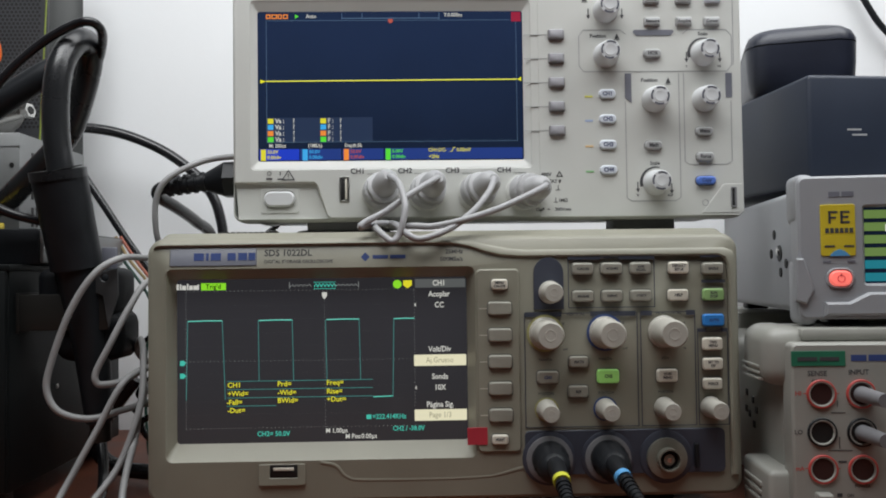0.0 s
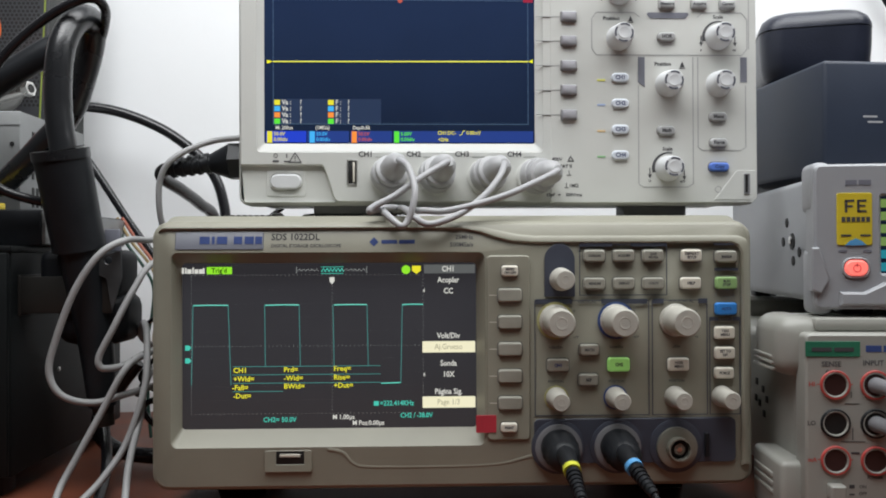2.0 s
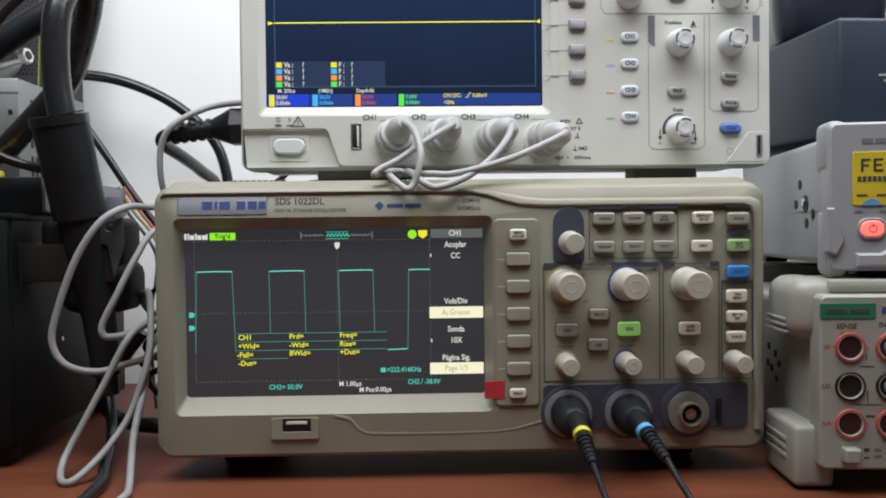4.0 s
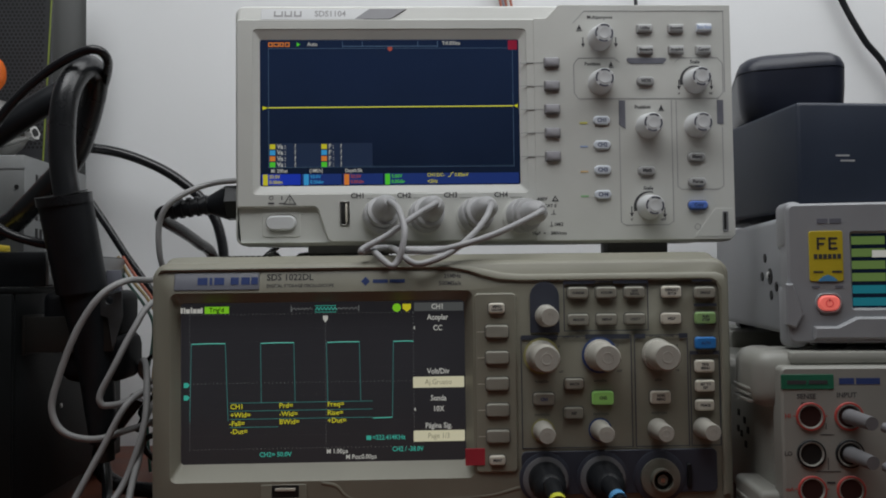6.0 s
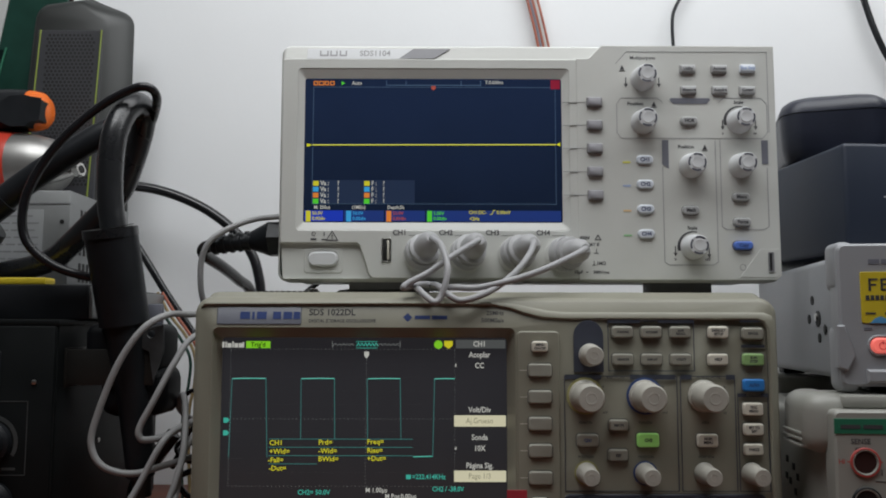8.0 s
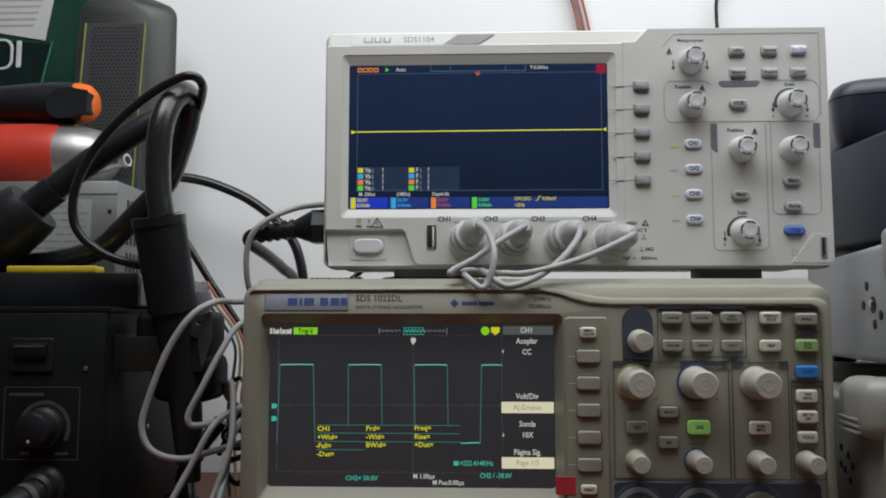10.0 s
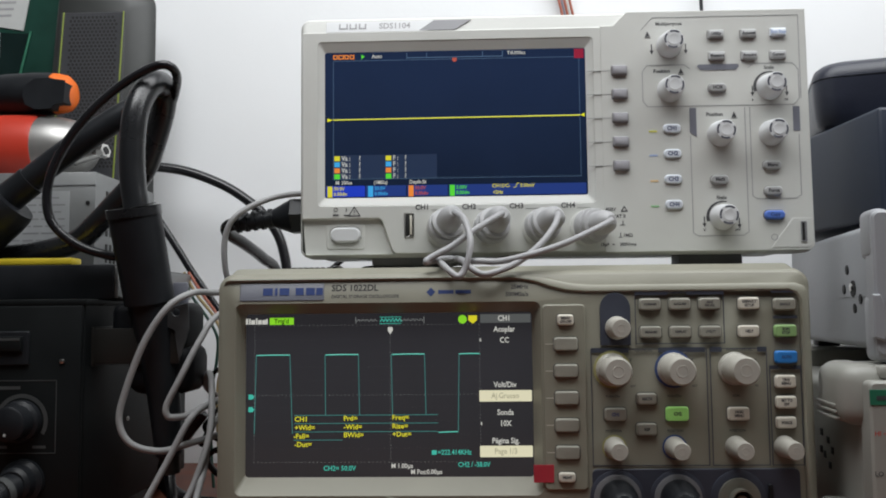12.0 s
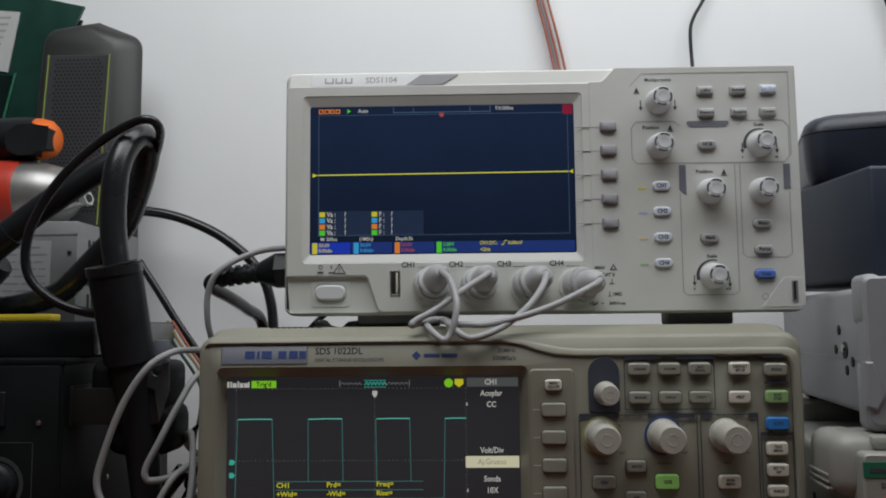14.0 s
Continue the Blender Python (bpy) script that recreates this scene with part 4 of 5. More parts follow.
for x0, x1, c in ((-107.2, -83.3, L_BRIGHTBLUE), (-82.7, -58.0, L_DEEP), (-57.1, -32.4, L_DEEP), (-31.5, 52.2, L_DEEP)):
    flat("channel_field", bars([mark(x0, x1, 206.0, 212.8)], YU, 0.03), c, screen)
L_RED2 = light_mark("display_dull_red", (0.55, 0.10, 0.07), 0.7)
for u, c, c2 in ((125, L_YELLOW, L_YELLOW), (272, L_AZURE, L_AZURE), (418, L_ORANGE, L_RED2), (566, L_GREEN2, L_GREEN2)):
    flat("channel_tag", bars([mark((-126.28 + (u - 9) * 0.1708), (-126.28 + (u + 9) * 0.1708), 205.8, 212.6)], YU), c, screen)
    bm = Pieces()
    letters("5.00V" if u == 566 else "50.0V", (-126.28 + (u + 14) * 0.1708), 211.0, 3.0, YU - 0.1, "LEFT", 0.95, bm)
    letters("0.00div", (-126.28 + (u + 14) * 0.1708), 207.7, 3.0, YU - 0.1, "LEFT", 0.95, bm)
    flat("readout", bm, c2, screen)
bm = Pieces()
letters("CH1:DC-", -5.2, 211.6, 3.1, YU - 0.1, "LEFT", 0.9, bm)
letters("0.00mV", 12.0, 211.6, 3.1, YU - 0.1, "LEFT", 0.9, bm)
letters("<2Hz", -4.9, 207.6, 3.1, YU - 0.1, "LEFT", 0.9, bm)
tube([(7.9, YU, 210.5), (9.1, YU, 210.5), (10.2, YU, 213.0), (11.3, YU, 213.0)], 0.25, 4, 1, True, bm)
flat("readout", bm, L_YELLOW, screen)
for i, (c, d) in enumerate(((L_YELLOW, 0), (L_AZURE, 0), (L_ORANGE, 0), (L_GREEN2, 0))):
    z = 229.8 + i * (218.6 - 229.8) / 3
    for u in (151, 337):
        flat("channel_tag", bars([((-126.28 + (u - 10) * 0.1708), (-126.28 + (u + 10) * 0.1708), z - 1.5, z + 1.5)], YU - 0.05), c, screen)
flat("alert_mark", bars([mark(46.4, 52.2, 290.2, 296.0)], YU), L_RED, screen)
flat("trigger_marker", plate([(-28.8, 292.0), (-26.0, 292.0), (-26.0, 290.2), (-27.4, 289.2), (-28.8, 290.2)][::-1], [], YU - 0.1, YU, 0), L_RED2, screen)


# ---- leads plugged into the oscilloscopes ----
def grey_lead(x, tip, points):
    lead = thing("coaxial_lead", (x, 46, 160), "thin grey coaxial lead plugged into the white oscilloscope", "cable", "grey leads")
    d = Vector(tip) - Vector((x, 44, 185))
    turn = Vector((0, -1, 0)).rotation_difference(d).to_matrix().to_4x4()
    place = Matrix.Translation((x, 44, 185)) @ turn
    n = d.length
    part("plug", lathe([(8.2, 0.5), (8.4, -7), (7.6, -8), (7.2, -n + 7), (6.2, -n + 3), (3.0, -n)], 0, 0, 32, tilt=place), M_GREY, lead)
    part("collar", lathe([(10.4, 0.6), (10.8, -0.6), (10.8, -4.6), (10.2, -5.2), (9.4, -5.2), (9.4, -6), (9.9, -6.4), (9.7, -9), (8.6, -9.6)], 0, 0, 36, 0.3, tilt=place), M_GREY, lead)
    part("cord", tube([tip, *points], 1.85, 12), M_LIGHTGREY, lead)


grey_lead(-35, (-28, 25, 193), [(-22.5, 10, 187.2), (-19, -0.5, 175), (-20, -4, 165), (-22.5, -4.6, 157.6), (-26, -5.4, 154.2), (-31.5, -2.4, 158.2), (-36, 6, 162.8), (-37, 24, 165), (-36, 56, 164.6)])
grey_lead(-7, (0, 25, 192), [(-9, 16, 186), (-19, 9, 179), (-30, 5, 171), (-41, 1.5, 165), (-43.4, 0.5, 162.4), (-40, 5, 163.4), (-33, 16, 165.2), (-27, 34, 165.6), (-24, 56, 164.6)])
grey_lead(23, (32.5, 25, 191), [(28.5, 14, 182.5), (20, 6, 172), (8, 0, 162.4), (-3, -4.4, 157.2), (-12, -5.8, 155.2), (-18, -4.6, 158.2), (-24, 3, 163.6), (-28, 26, 165.4), (-32, 56, 164.6)])
grey_lead(52, (63, 25, 187), [(58, 18, 184), (46, 11, 178), (31, 4.4, 171.4), (14, 0.6, 166), (-3, -0.6, 162.4), (-13, -0.4, 162.6), (-20, 3, 162.8), (-26, 24, 164.6), (-28, 56, 164.6)])


def probe(x, ring_mat, label, run):
    p = thing("probe_lead", (x, 0, 0), label, "cable", "probe leads")
    place = Matrix.Translation((x, -4, 35.5)) @ Vector((0, -1, 0)).rotation_difference(Vector((0, -1, -0.12))).to_matrix().to_4x4()
    part("plug", lathe([(9.8, 0.5), (10, -6), (9.2, -7), (9, -14), (7.4, -18), (4, -21)], 0, 0, 32, 0.5, tilt=place), M_BLACK, p)
    a, b, c = Vector(run[0]), Vector(run[1]), Vector(run[2])
    part("elbow", tube([(x, -18, 36), a, b], 5.2, 14, 6, r_end=4.2), M_BLACK, p)
    w = (c - b).normalized()
    part("ring", tube([b - w * 1.6, b + w * 1.6], 4.5, 20, straight=True), ring_mat, p)
    relief = part("strain_relief", tube([b, c], 3.6, 14, straight=True, r_end=2.3), M_BLACK, p)
    for i in range(6):
        q = b + (c - b) * (0.2 + 0.13 * i)
        part("rib", tube([q - w * 0.6, q + w * 0.6], 4.1 - 0.24 * i, 14, straight=True), M_BLACK, relief)
    part("cord", tube(run[2:], 1.5, 10), M_GLOSSBLACK, p)


probe(58, M_LIMERING, "black probe lead with a yellow ring, plugged in", [(58, -27, 35.5), (58.5, -38, 32), (59, -60, 24), (60, -78, 16), (62, -110, 5), (70, -160, 1.6), (95, -240, 1.6)])
probe(90, M_BLUERING, "black probe lead with a blue ring, plugged in", [(88.5, -27, 36), (89.5, -38, 33), (93.5, -60, 25.5), (96, -78, 17), (101, -108, 6), (112, -160, 1.6), (140, -240, 1.6)])

# ---- right-hand instruments ----
def socket(parent, x, z, y, ring, hole=M_DARKHOLE):
    s = part("socket", lathe([(7.3, y + 0.5), (7.3, y - 1.0), (7.0, y - 1.3), (6.4, y - 1.3), (6.4, y + 0.4)], x, z, 32), ring, parent)
    part("bush", lathe([(6.4, y + 0.3), (6.4, y - 1.1), (6.1, y - 1.3), (5.8, y - 1.2), (5.3, y - 0.2)], x, z, 32), M_METER, s)
    part("hole", lathe([(5.5, y - 0.1), (5.5, y - 0.45), (1, y - 0.35)], x, z, 24), hole, s)
    return s


meter = thing("bench_meter", (177.4, -36, 0), "white bench multimeter with red and black sockets", "multimeter", turn=-5)
part("case", rbox(178, 398, -20, 250, 14, 94, 5, 3), M_METER, meter)
part("rear_strap", rbox(204, 392, 150, 240, 93, 106, 2.5), M_METER, meter)
face = rrect(176, 400, 13, 99, 3)
part("front_panel", plate(face, [], -39, -26, 1.2), M_METER, meter)
for x0, x1 in ((166, 190), (386, 410)):
    top = part("bumper", rbox(x0, x1, -30, 14, 75.5, 106.8, 9, 4), M_METER, meter)
    low_b = part("bumper", rbox(x0, x1 - 4, -32, 14, 2, 33, 3, 3), M_METER, meter)
    for i in range(3):
        part("rib", rbox(x0 - 0.9, x0 + 4, -20, 9, 78 + i * 3.2, 79.6 + i * 3.2, 0.5), M_METER, top)
        part("rib", rbox(x0 - 0.9, x0 + 4, -20, 9, 13.5 + i * 4.4, 16 + i * 4.4, 0.5), M_METER, low_b)
part("top_strap", rbox(184, 392, -31, 10, 99, 106, 2.5), M_METER, meter)
green = part("green_band", plate(rrect(176, 202.6, 87.4, 95, 0.4), [], -39.4, -38.8, 0.1), M_GREENLABEL, meter, "dark green maker's band")
flat("maker_mark", bars([(179, 188.6, 90, 92), (190, 199.4, 90, 92)], -39.45, bm=Pieces()), M_PRINT, green)
flat("model_mark", bars([(205.4, 213, 89.8, 93), (214, 226, 89.8, 93)], -39.05), M_BLUETEXT, meter)
bm = Pieces()
letters("SENSE", 188.6, 83.6, 3.6, -39.15, bm=bm)
letters("4W\u03a9", 188.6, 79.8, 2.6, -39.15, bm=bm)
letters("INPUT", 209, 84.2, 3.6, -39.15, bm=bm)
letters("LO", 178.8, 54.2, 3.2, -39.15, bm=bm)
letters("POWER", 209.5, 27.4, 2.2, -39.15, bm=bm)
for s, z in (("ON", 22.8), ("OFF", 19.4)):
    letters(s, 203.5, z, 2.2, -39.15, bm=bm)
bars([(198, 198.4, 67, 70), (195, 202, 63.8, 64.2), (198.6, 199, 46, 52), (193, 205, 45, 45.4), (198, 202, 39, 40), (197, 199.5, 22, 23.8), (197, 199.5, 18.6, 19.4)], -39.05, bm=bm)
flat("print", bm, M_PRINT, meter)
bm = Pieces()
letters("HI", 179, 73.6, 3.2, -39.15, bm=bm)
letters("mA", 179, 36, 3.0, -39.15, bm=bm)
bars([(181.6, 199, 36, 36.4), (181.6, 199, 73.4, 73.8)], -39.02, 0.04, bm)
flat("red_print", bm, M_REDRING, meter)
holes = material("dark_red_socket", (0.035, 0.012, 0.011), 0.5)
for x in (190.3, 209.8):
    socket(meter, x, 73.4, -39, M_REDRING, holes)
    socket(meter, x, 54.2, -39, M_BLACK)
    socket(meter, x, 35.8, -39, M_REDRING, holes)
part("power_key", plate(rrect(186, 193.5, 17.5, 24.5, 0.8), [], -45, -38.8, 0.8), M_METER, meter)
for i, (dx, dz) in enumerate(((0, 0), (7, 3), (-4, -5), (4, -9), (-1, -14), (8, -7))):
    part("side_hole", rbox(177.4, 178.4, 30 + dx * 1.6, 34 + dx * 1.6, 58 + dz, 62 + dz, 0.3), M_DARKHOLE, meter)
for z, run in ((73.4, [(211.5, -42, 73.4), (214, -60, 72), (224, -78, 67), (250, -90, 55), (290, -100, 20), (330, -110, 2.6)]), (54.2, [(211.5, -42, 54.2), (214, -60, 53), (222, -76, 49), (246, -84, 40), (280, -96, 14), (315, -108, 2.6)])):
    lead = thing("test_lead", (211.5, -42, 0), "dark grey test lead plugged into the bench multimeter", "cable", "test leads", turn=0)
    part("banana_plug", tube([(209.5, -37, z), (210.5, -62, z - 0.5)], 4.2, 16, straight=True, r_end=3.4), M_GREYKEY, lead)
    part("cord", tube([(p[0], p[1] - 6, p[2]) for p in run[1:]], 2.4, 10), M_GREYKEY, lead)

gen = thing("signal_generator", (186.4, -22, 106.8), "white signal generator with a yellow badge and red-lit power key", "signal generator", turn=-9)
part("case", rbox(195, 380, -8, 205, 112, 181, 4, 3), M_GENWHITE, gen)
part("front_panel", plate(rrect(188, 392, 110, 185, 4), [rrect(221, 296, 128.5, 168.5, 1)], -24, -10, 1.2), M_GENWHITE, gen)
for x0, x1 in ((187.5, 198), (384, 399)):
    part("bumper", rbox(x0, x1, -22, -1, 160, 186.5, 4, 3), M_GENWHITE, gen)
    part("bumper", rbox(x0, x1, -23, -3, 107, 142, 4, 3), M_GENWHITE, gen)
    part("bumper_bridge", rbox(x0 + 3, x1, -19, -5, 138, 164, 2, 2), M_GENWHITE, gen)
part("wedge", plate([(186, 120), (191, 118), (195, 126), (190, 142), (186, 142)], [], -26.5, -20, 0.8), M_GENWHITE, gen)
part("lower_frame", plate([(200, 112), (390, 112), (390, 124), (222, 124), (212, 119), (200, 119)], [], -27, -23, 1.2), M_GENWHITE, gen)
badge = part("yellow_badge", plate(rrect(199, 216.4, 143, 170, 1.2), [], -24.5, -23.8, 0.2), M_YELLOW, gen, "yellow badge with dark maker's mark")
bm = Pieces()
bars([(203, 204.2, 160, 166.5), (203, 207.6, 165.4, 166.5), (203, 206.8, 162.6, 163.6), (209, 210.2, 160, 166.5), (209, 213.6, 165.4, 166.5), (209, 213, 162.8, 163.8), (209, 213.6, 160, 161.1)], -24.55, bm=bm)
bars([(201.4 + i * 2.4, 203.2 + i * 2.4, 155, 157.6) for i in range(6)], -24.55, bm=bm)
bars([(201, 206, 147.6, 148.6), (210.5, 215.5, 147.6, 148.6)], -24.55, bm=bm)
flat("maker_mark", bm, M_PRINT, badge)
flat("blue_flash", plate([(203, 143), (213.5, 143), (211, 145.4), (208.2, 146.6), (205.5, 145.4)], [], -24.75, -24.3, 0), M_BLUERING, badge)
bm = bars([(200, 204, 139.4, 140.6), (212, 216, 139.4, 140.6), (203.5, 209, 174, 176.6), (210, 216, 174, 176.6)], -24.1, bm=Pieces())
flat("print", bm, M_STRIPBAND, gen)
M_POWERLIT = material("lit_red_key", (0.85, 0.16, 0.13), 0.5, 0, 0.04, 60, 0, glow=0.75)
k = part("power_key", plate(rrect(202.8, 213.8, 127.4, 135.4, 3.8), [], -26.2, -23.6, 0.9), M_POWERLIT, gen, "glowing red power key")
bm = bmesh.new()
plate(circle(208.3, 131.2, 2.0, 20), [circle(208.3, 131.2, 1.6, 20)], -26.35, -26.1, 0, bm)
bars([(208.1, 208.5, 131.8, 134)], -26.25, bm=bm)
flat("power_mark", bm, M_REDLABEL, k)
part("key_rim", plate(rrect(201.4, 215.2, 126, 136.8, 4.8), [rrect(202.5, 214.1, 127.1, 135.7, 4)], -25.2, -23.8, 0.4), M_GENWHITE, gen)
gscreen = part("display", plate(rrect(220.5, 296.5, 128, 169, 0.5), [], -19, -18, 0), M_GLASS_B, gen, "small lit display with green and blue fields")
L_FIELD = light_mark("display_olive", (0.22, 0.36, 0.10), 0.5)
L_TEAL = light_mark("display_teal", (0.02, 0.28, 0.36), 0.55)
for i in range(6):
    for j in range(4):
        flat("field", bars([(222.5 + j * 18.6, 239.6 + j * 18.6, 162.6 - i * 6.6, 167 - i * 6.6)], -19.05), L_FIELD if i < 4 else L_TEAL, gscreen)
flat("field", bars([(233, 250, 155.6, 159.4)], -19.2), L_WHITE, gscreen)
def side_disc(r, x, y, z):
    """A shallow round piece on the generator's side."""
    return lathe([(r, 0), (r, -0.8), (r * 0.5, -1.0), (r * 0.1, -1.0)], 0, 0, 18, tilt=Matrix.Translation((x, y, z)) @ Matrix.Rotation(radians(-90), 4, "Z"))


part("side_hole", side_disc(5.0, 195.2, 40, 146), M_DARKHOLE, gen)
part("screw", side_disc(2.3, 194.3, 41.5, 147), M_CHROME, gen)
for dy, dz in ((11, 11.5), (19, 0), (-14, -6.2), (-2, -11.4)):
    part("side_hole", side_disc(2.9, 195.2, 40 + dy, 146 + dz), M_DARKHOLE, gen)
for x in (215, 370):
    for y in (0, 190):
        part("foot", rbox(x - 8, x + 8, y - 8, y + 8, 106.6, 114, 1.5), M_BLACK, gen)
part("side_line", rbox(194.6, 195.3, 6, 200, 141.5, 142, 0), M_GENWHITE, gen)

box = thing("carton", (226, 40, 186.6), "matte navy-grey box lying on the signal generator", "box", turn=4)
part("body", rbox(224.5, 402, 39, 221, 187, 254.2, 2.6, 3), M_NAVY, box)
flat("maker_mark", bars([(249, 258, 220.2, 221.3), (252, 261.5, 217, 218.1)], 38.95, bm=Pieces()), M_LIGHTGREY, box)

pouch = thing("zipped_case", (212, 100, 254.3), "dark navy rounded hard case lying on the box", "case", turn=-17)


def shell(x0, x1, y0, y1, zs):
    """A cushion-shaped shell from stacked rounded outlines: (inset, height) pairs."""
    bm = bmesh.new()
    rows = []
    for inset, z in zs:
        pts = rrect(x0 + inset, x1 - inset, y0 + inset, y1 - inset, max(5, 15 - inset * 0.4), 8)
        rows.append([bm.verts.new((x, y, z)) for x, y in pts])
    n = len(rows[0])
    for a, b in zip(rows, rows[1:]):
        for i in range(n):
            bm.faces.new((a[i], a[(i + 1) % n], b[(i + 1) % n], b[i]))
    bm.faces.new(rows[0][::-1])
    bm.faces.new(rows[-1])
    return bm


part("base", shell(212, 283, 100, 222, [(6, 254.4), (3, 257.5), (1.4, 264), (0.6, 275), (0.3, 287.6)]), M_NAVYSOFT, pouch)
part("lid", shell(212, 283, 100, 222, [(0.2, 288.4), (0.4, 291.4), (2.4, 296), (6.5, 299.4), (13, 301.6), (24, 302.8)]), M_NAVYSOFT, pouch)
part("zip", shell(212, 283, 100, 222, [(1.2, 287), (0.9, 288), (1.2, 289)]), M_BLACK, pouch)

# ---- left-hand side: soldering station and what stands on it ----
st = thing("hot_air_station", (-330, 110, 0), "black steel hot-air station with dial and round socket", "soldering station")
part("case", rbox(-410, -250, 36, 215, 12, 143, 1.5), M_STATION, st)
part("front_panel", rbox(-409, -251, 33, 37, 13, 141, 1), M_STATION, st)
part("lid", rbox(-411, -249, 34, 216, 141, 145, 0.8), M_STATION, st)
for x in (-395, -265):
    for y in (50, 200):
        part("foot", rbox(x - 8, x + 8, y - 8, y + 8, 0.2, 14, 1), M_BLACK, st)
M_FAINT = material("faint_grey_print", (0.05, 0.053, 0.053), 0.6, 0, 0.1, 200, 0)
flat("dial_outline", bars(outline_bars(-311, -265, 54, 97, 0.5), 32.9), M_FAINT, st)
bm = bmesh.new()
pts = [(-286 + 16 * math.cos(radians(a)), 73 + 16 * math.sin(radians(a))) for a in range(-30, 211, 10)]
pts += [(-286 + 13.6 * math.cos(radians(a)), 73 + 13.6 * math.sin(radians(a))) for a in range(210, -31, -10)]
plate(pts, [], 32.85, 33, 0, bm)
bars([(-300, -294, 57, 58.6), (-279, -271, 57, 58.6), (-308, -287, 91.6, 93.4)], 32.95, bm=bm)
flat("dial_scale", bm, M_FAINT, st)
dial = part("dial", lathe([(12.5, 33), (12.5, 29), (10.5, 27.5), (10, 18), (8.6, 17)], -286, 73, 40, 0.5), M_BLACK, st)
flat("pointer", plate(circle(-287, 67, 0.9, 12), [], 16.8, 17, 0), M_PAPER, dial)
sw = part("rocker_switch", plate(rrect(-308, -282, 106, 126, 1), [], 31, 33.2, 0.5), M_BLACK, st)
part("rocker", rbox(-305, -285, 28.6, 32, 114, 123, 1), M_STATION, sw)
flat("rocker_line", bars([(-304, -286, 120.6, 122)], 28.5), M_FAINT, sw)
part("screw", lathe([(1.4, 33), (1.4, 32), (0.6, 31.6)], -262, 108, 12), M_CHROME, st)
jack = part("round_socket", lathe([(13, 33), (13, 30), (10.5, 28), (10, 22), (8, 20)], -284, 38, 32), M_BLACK, st)
part("plug", tube([(-284, 24, 37), (-289, 8, 33), (-296, -10, 26)], 8.4, 20, 4, r_end=7), M_BLACK, jack)
part("plug_ring", tube([(-286, 17, 35), (-287.2, 13, 34.2)], 9.2, 20, straight=True), M_FAINT, jack)
part("lead", tube([(-296, -8, 26), (-310, -30, 14), (-335, -60, 5), (-380, -90, 4)], 4, 12), M_BLACK, st)
part("side_screw", lathe([(1.6, 0.2), (1.6, -0.8), (0.8, -1)], 0, 0, 12, tilt=Matrix.Translation((-250, 100, 66)) @ Matrix.Rotation(radians(90), 4, "Z")), M_CHROME, st)

tray = thing("black_tray_box", (-320, 120, 145.2), "flat black box lying on the hot-air station", "box")
part("body", rbox(-410, -243, 58, 200, 145.2, 167, 1.2), M_BLACK, tray)
part("end_cap", rbox(-243.6, -241, 60, 198, 146, 166, 0.6), M_STEEL, tray)
slip = thing("yellow_strip", (-302, 69, 167.2), "thin bright yellow plastic strip lying on the black box", "strip")
part("strip", rbox(-330, -272, 62, 76, 167.2, 171.6, 0.9), M_YELLOW, slip)

psu = thing("power_supply_unit", (-350, 215, 167.2), "grey steel computer power supply with vent slots", "power supply")
part("case", rbox(-440, -293, 140, 254, 167.4, 240, 0.8), M_STEEL, psu)
part("seam", rbox(-440, -292.6, 139.5, 141, 230, 230.8, 0), M_GREYKEY, psu)
part("screw_hole", lathe([(1.6, 140.2), (1.6, 139.4), (0.6, 139.4)], -298.4, 217, 12), M_DARKHOLE, psu)
label = part("label", plate(rrect(-372, -312, 176, 226, 0.5), [], 139.4, 140.1, 0), M_RATING, psu, "pale printed rating label")
bm = bmesh.new()
rng = random.Random(3)
for i in range(8):
    z = 221 - i * 5.2
    x = -369
    while x < -318:
        w = rng.uniform(4, 13)
        bars([(x, min(x + w, -315), z - 0.55, z + 0.55)], 139.35, 0.05, bm)
        x += w + 2
flat("print", bm, M_GREYKEY, label)
for r in range(3):
    for c in range(5):
        part("vent_slot", rbox(-293.6, -292.5, 158 + c * 7, 161 + c * 7, 174 + r * 20, 188 + r * 20, 0), M_DARKHOLE, psu)

can = thing("gas_torch", (-360, 196, 240.2), "red and silver metal gas torch lying on its side", "torch")


def lathe_x(profile, y, z, n=32, flutes=0):
    """Turns (radius, x) pairs about a line that runs along x."""
    return lathe([(r, x) for r, x in profile], 0, 0, n, flutes, tilt=Matrix.Translation((0, y, z)) @ Matrix.Rotation(radians(-90), 4, "Z") @ Matrix.Scale(1, 4))


part("body", lathe_x([(26, -480), (28, -474), (28, -363), (27.4, -360)], 196, 268.3), M_RED, can, "glossy red painted body")
part("neck", lathe_x([(26.8, -360.5), (26.5, -356), (25.6, -345), (22.5, -333), (16, -324), (10, -319), (6, -317)], 196, 268.3), M_SILVER, can, "dull silver tapered neck")
part("nozzle", tube([(-334, 176, 254), (-300, 167, 260.4)], 5.0, 18, straight=True, r_end=4.4), M_CHROME, can)
part("nozzle_rim", tube([(-302, 167.5, 260), (-297.4, 166.3, 260.9)], 5.7, 6, straight=True), M_CHROME, can)
part("nozzle_bore", tube([(-297.6, 166.3, 260.8), (-296.9, 166.1, 260.95)], 3.1, 14, straight=True), M_DARKHOLE, can)

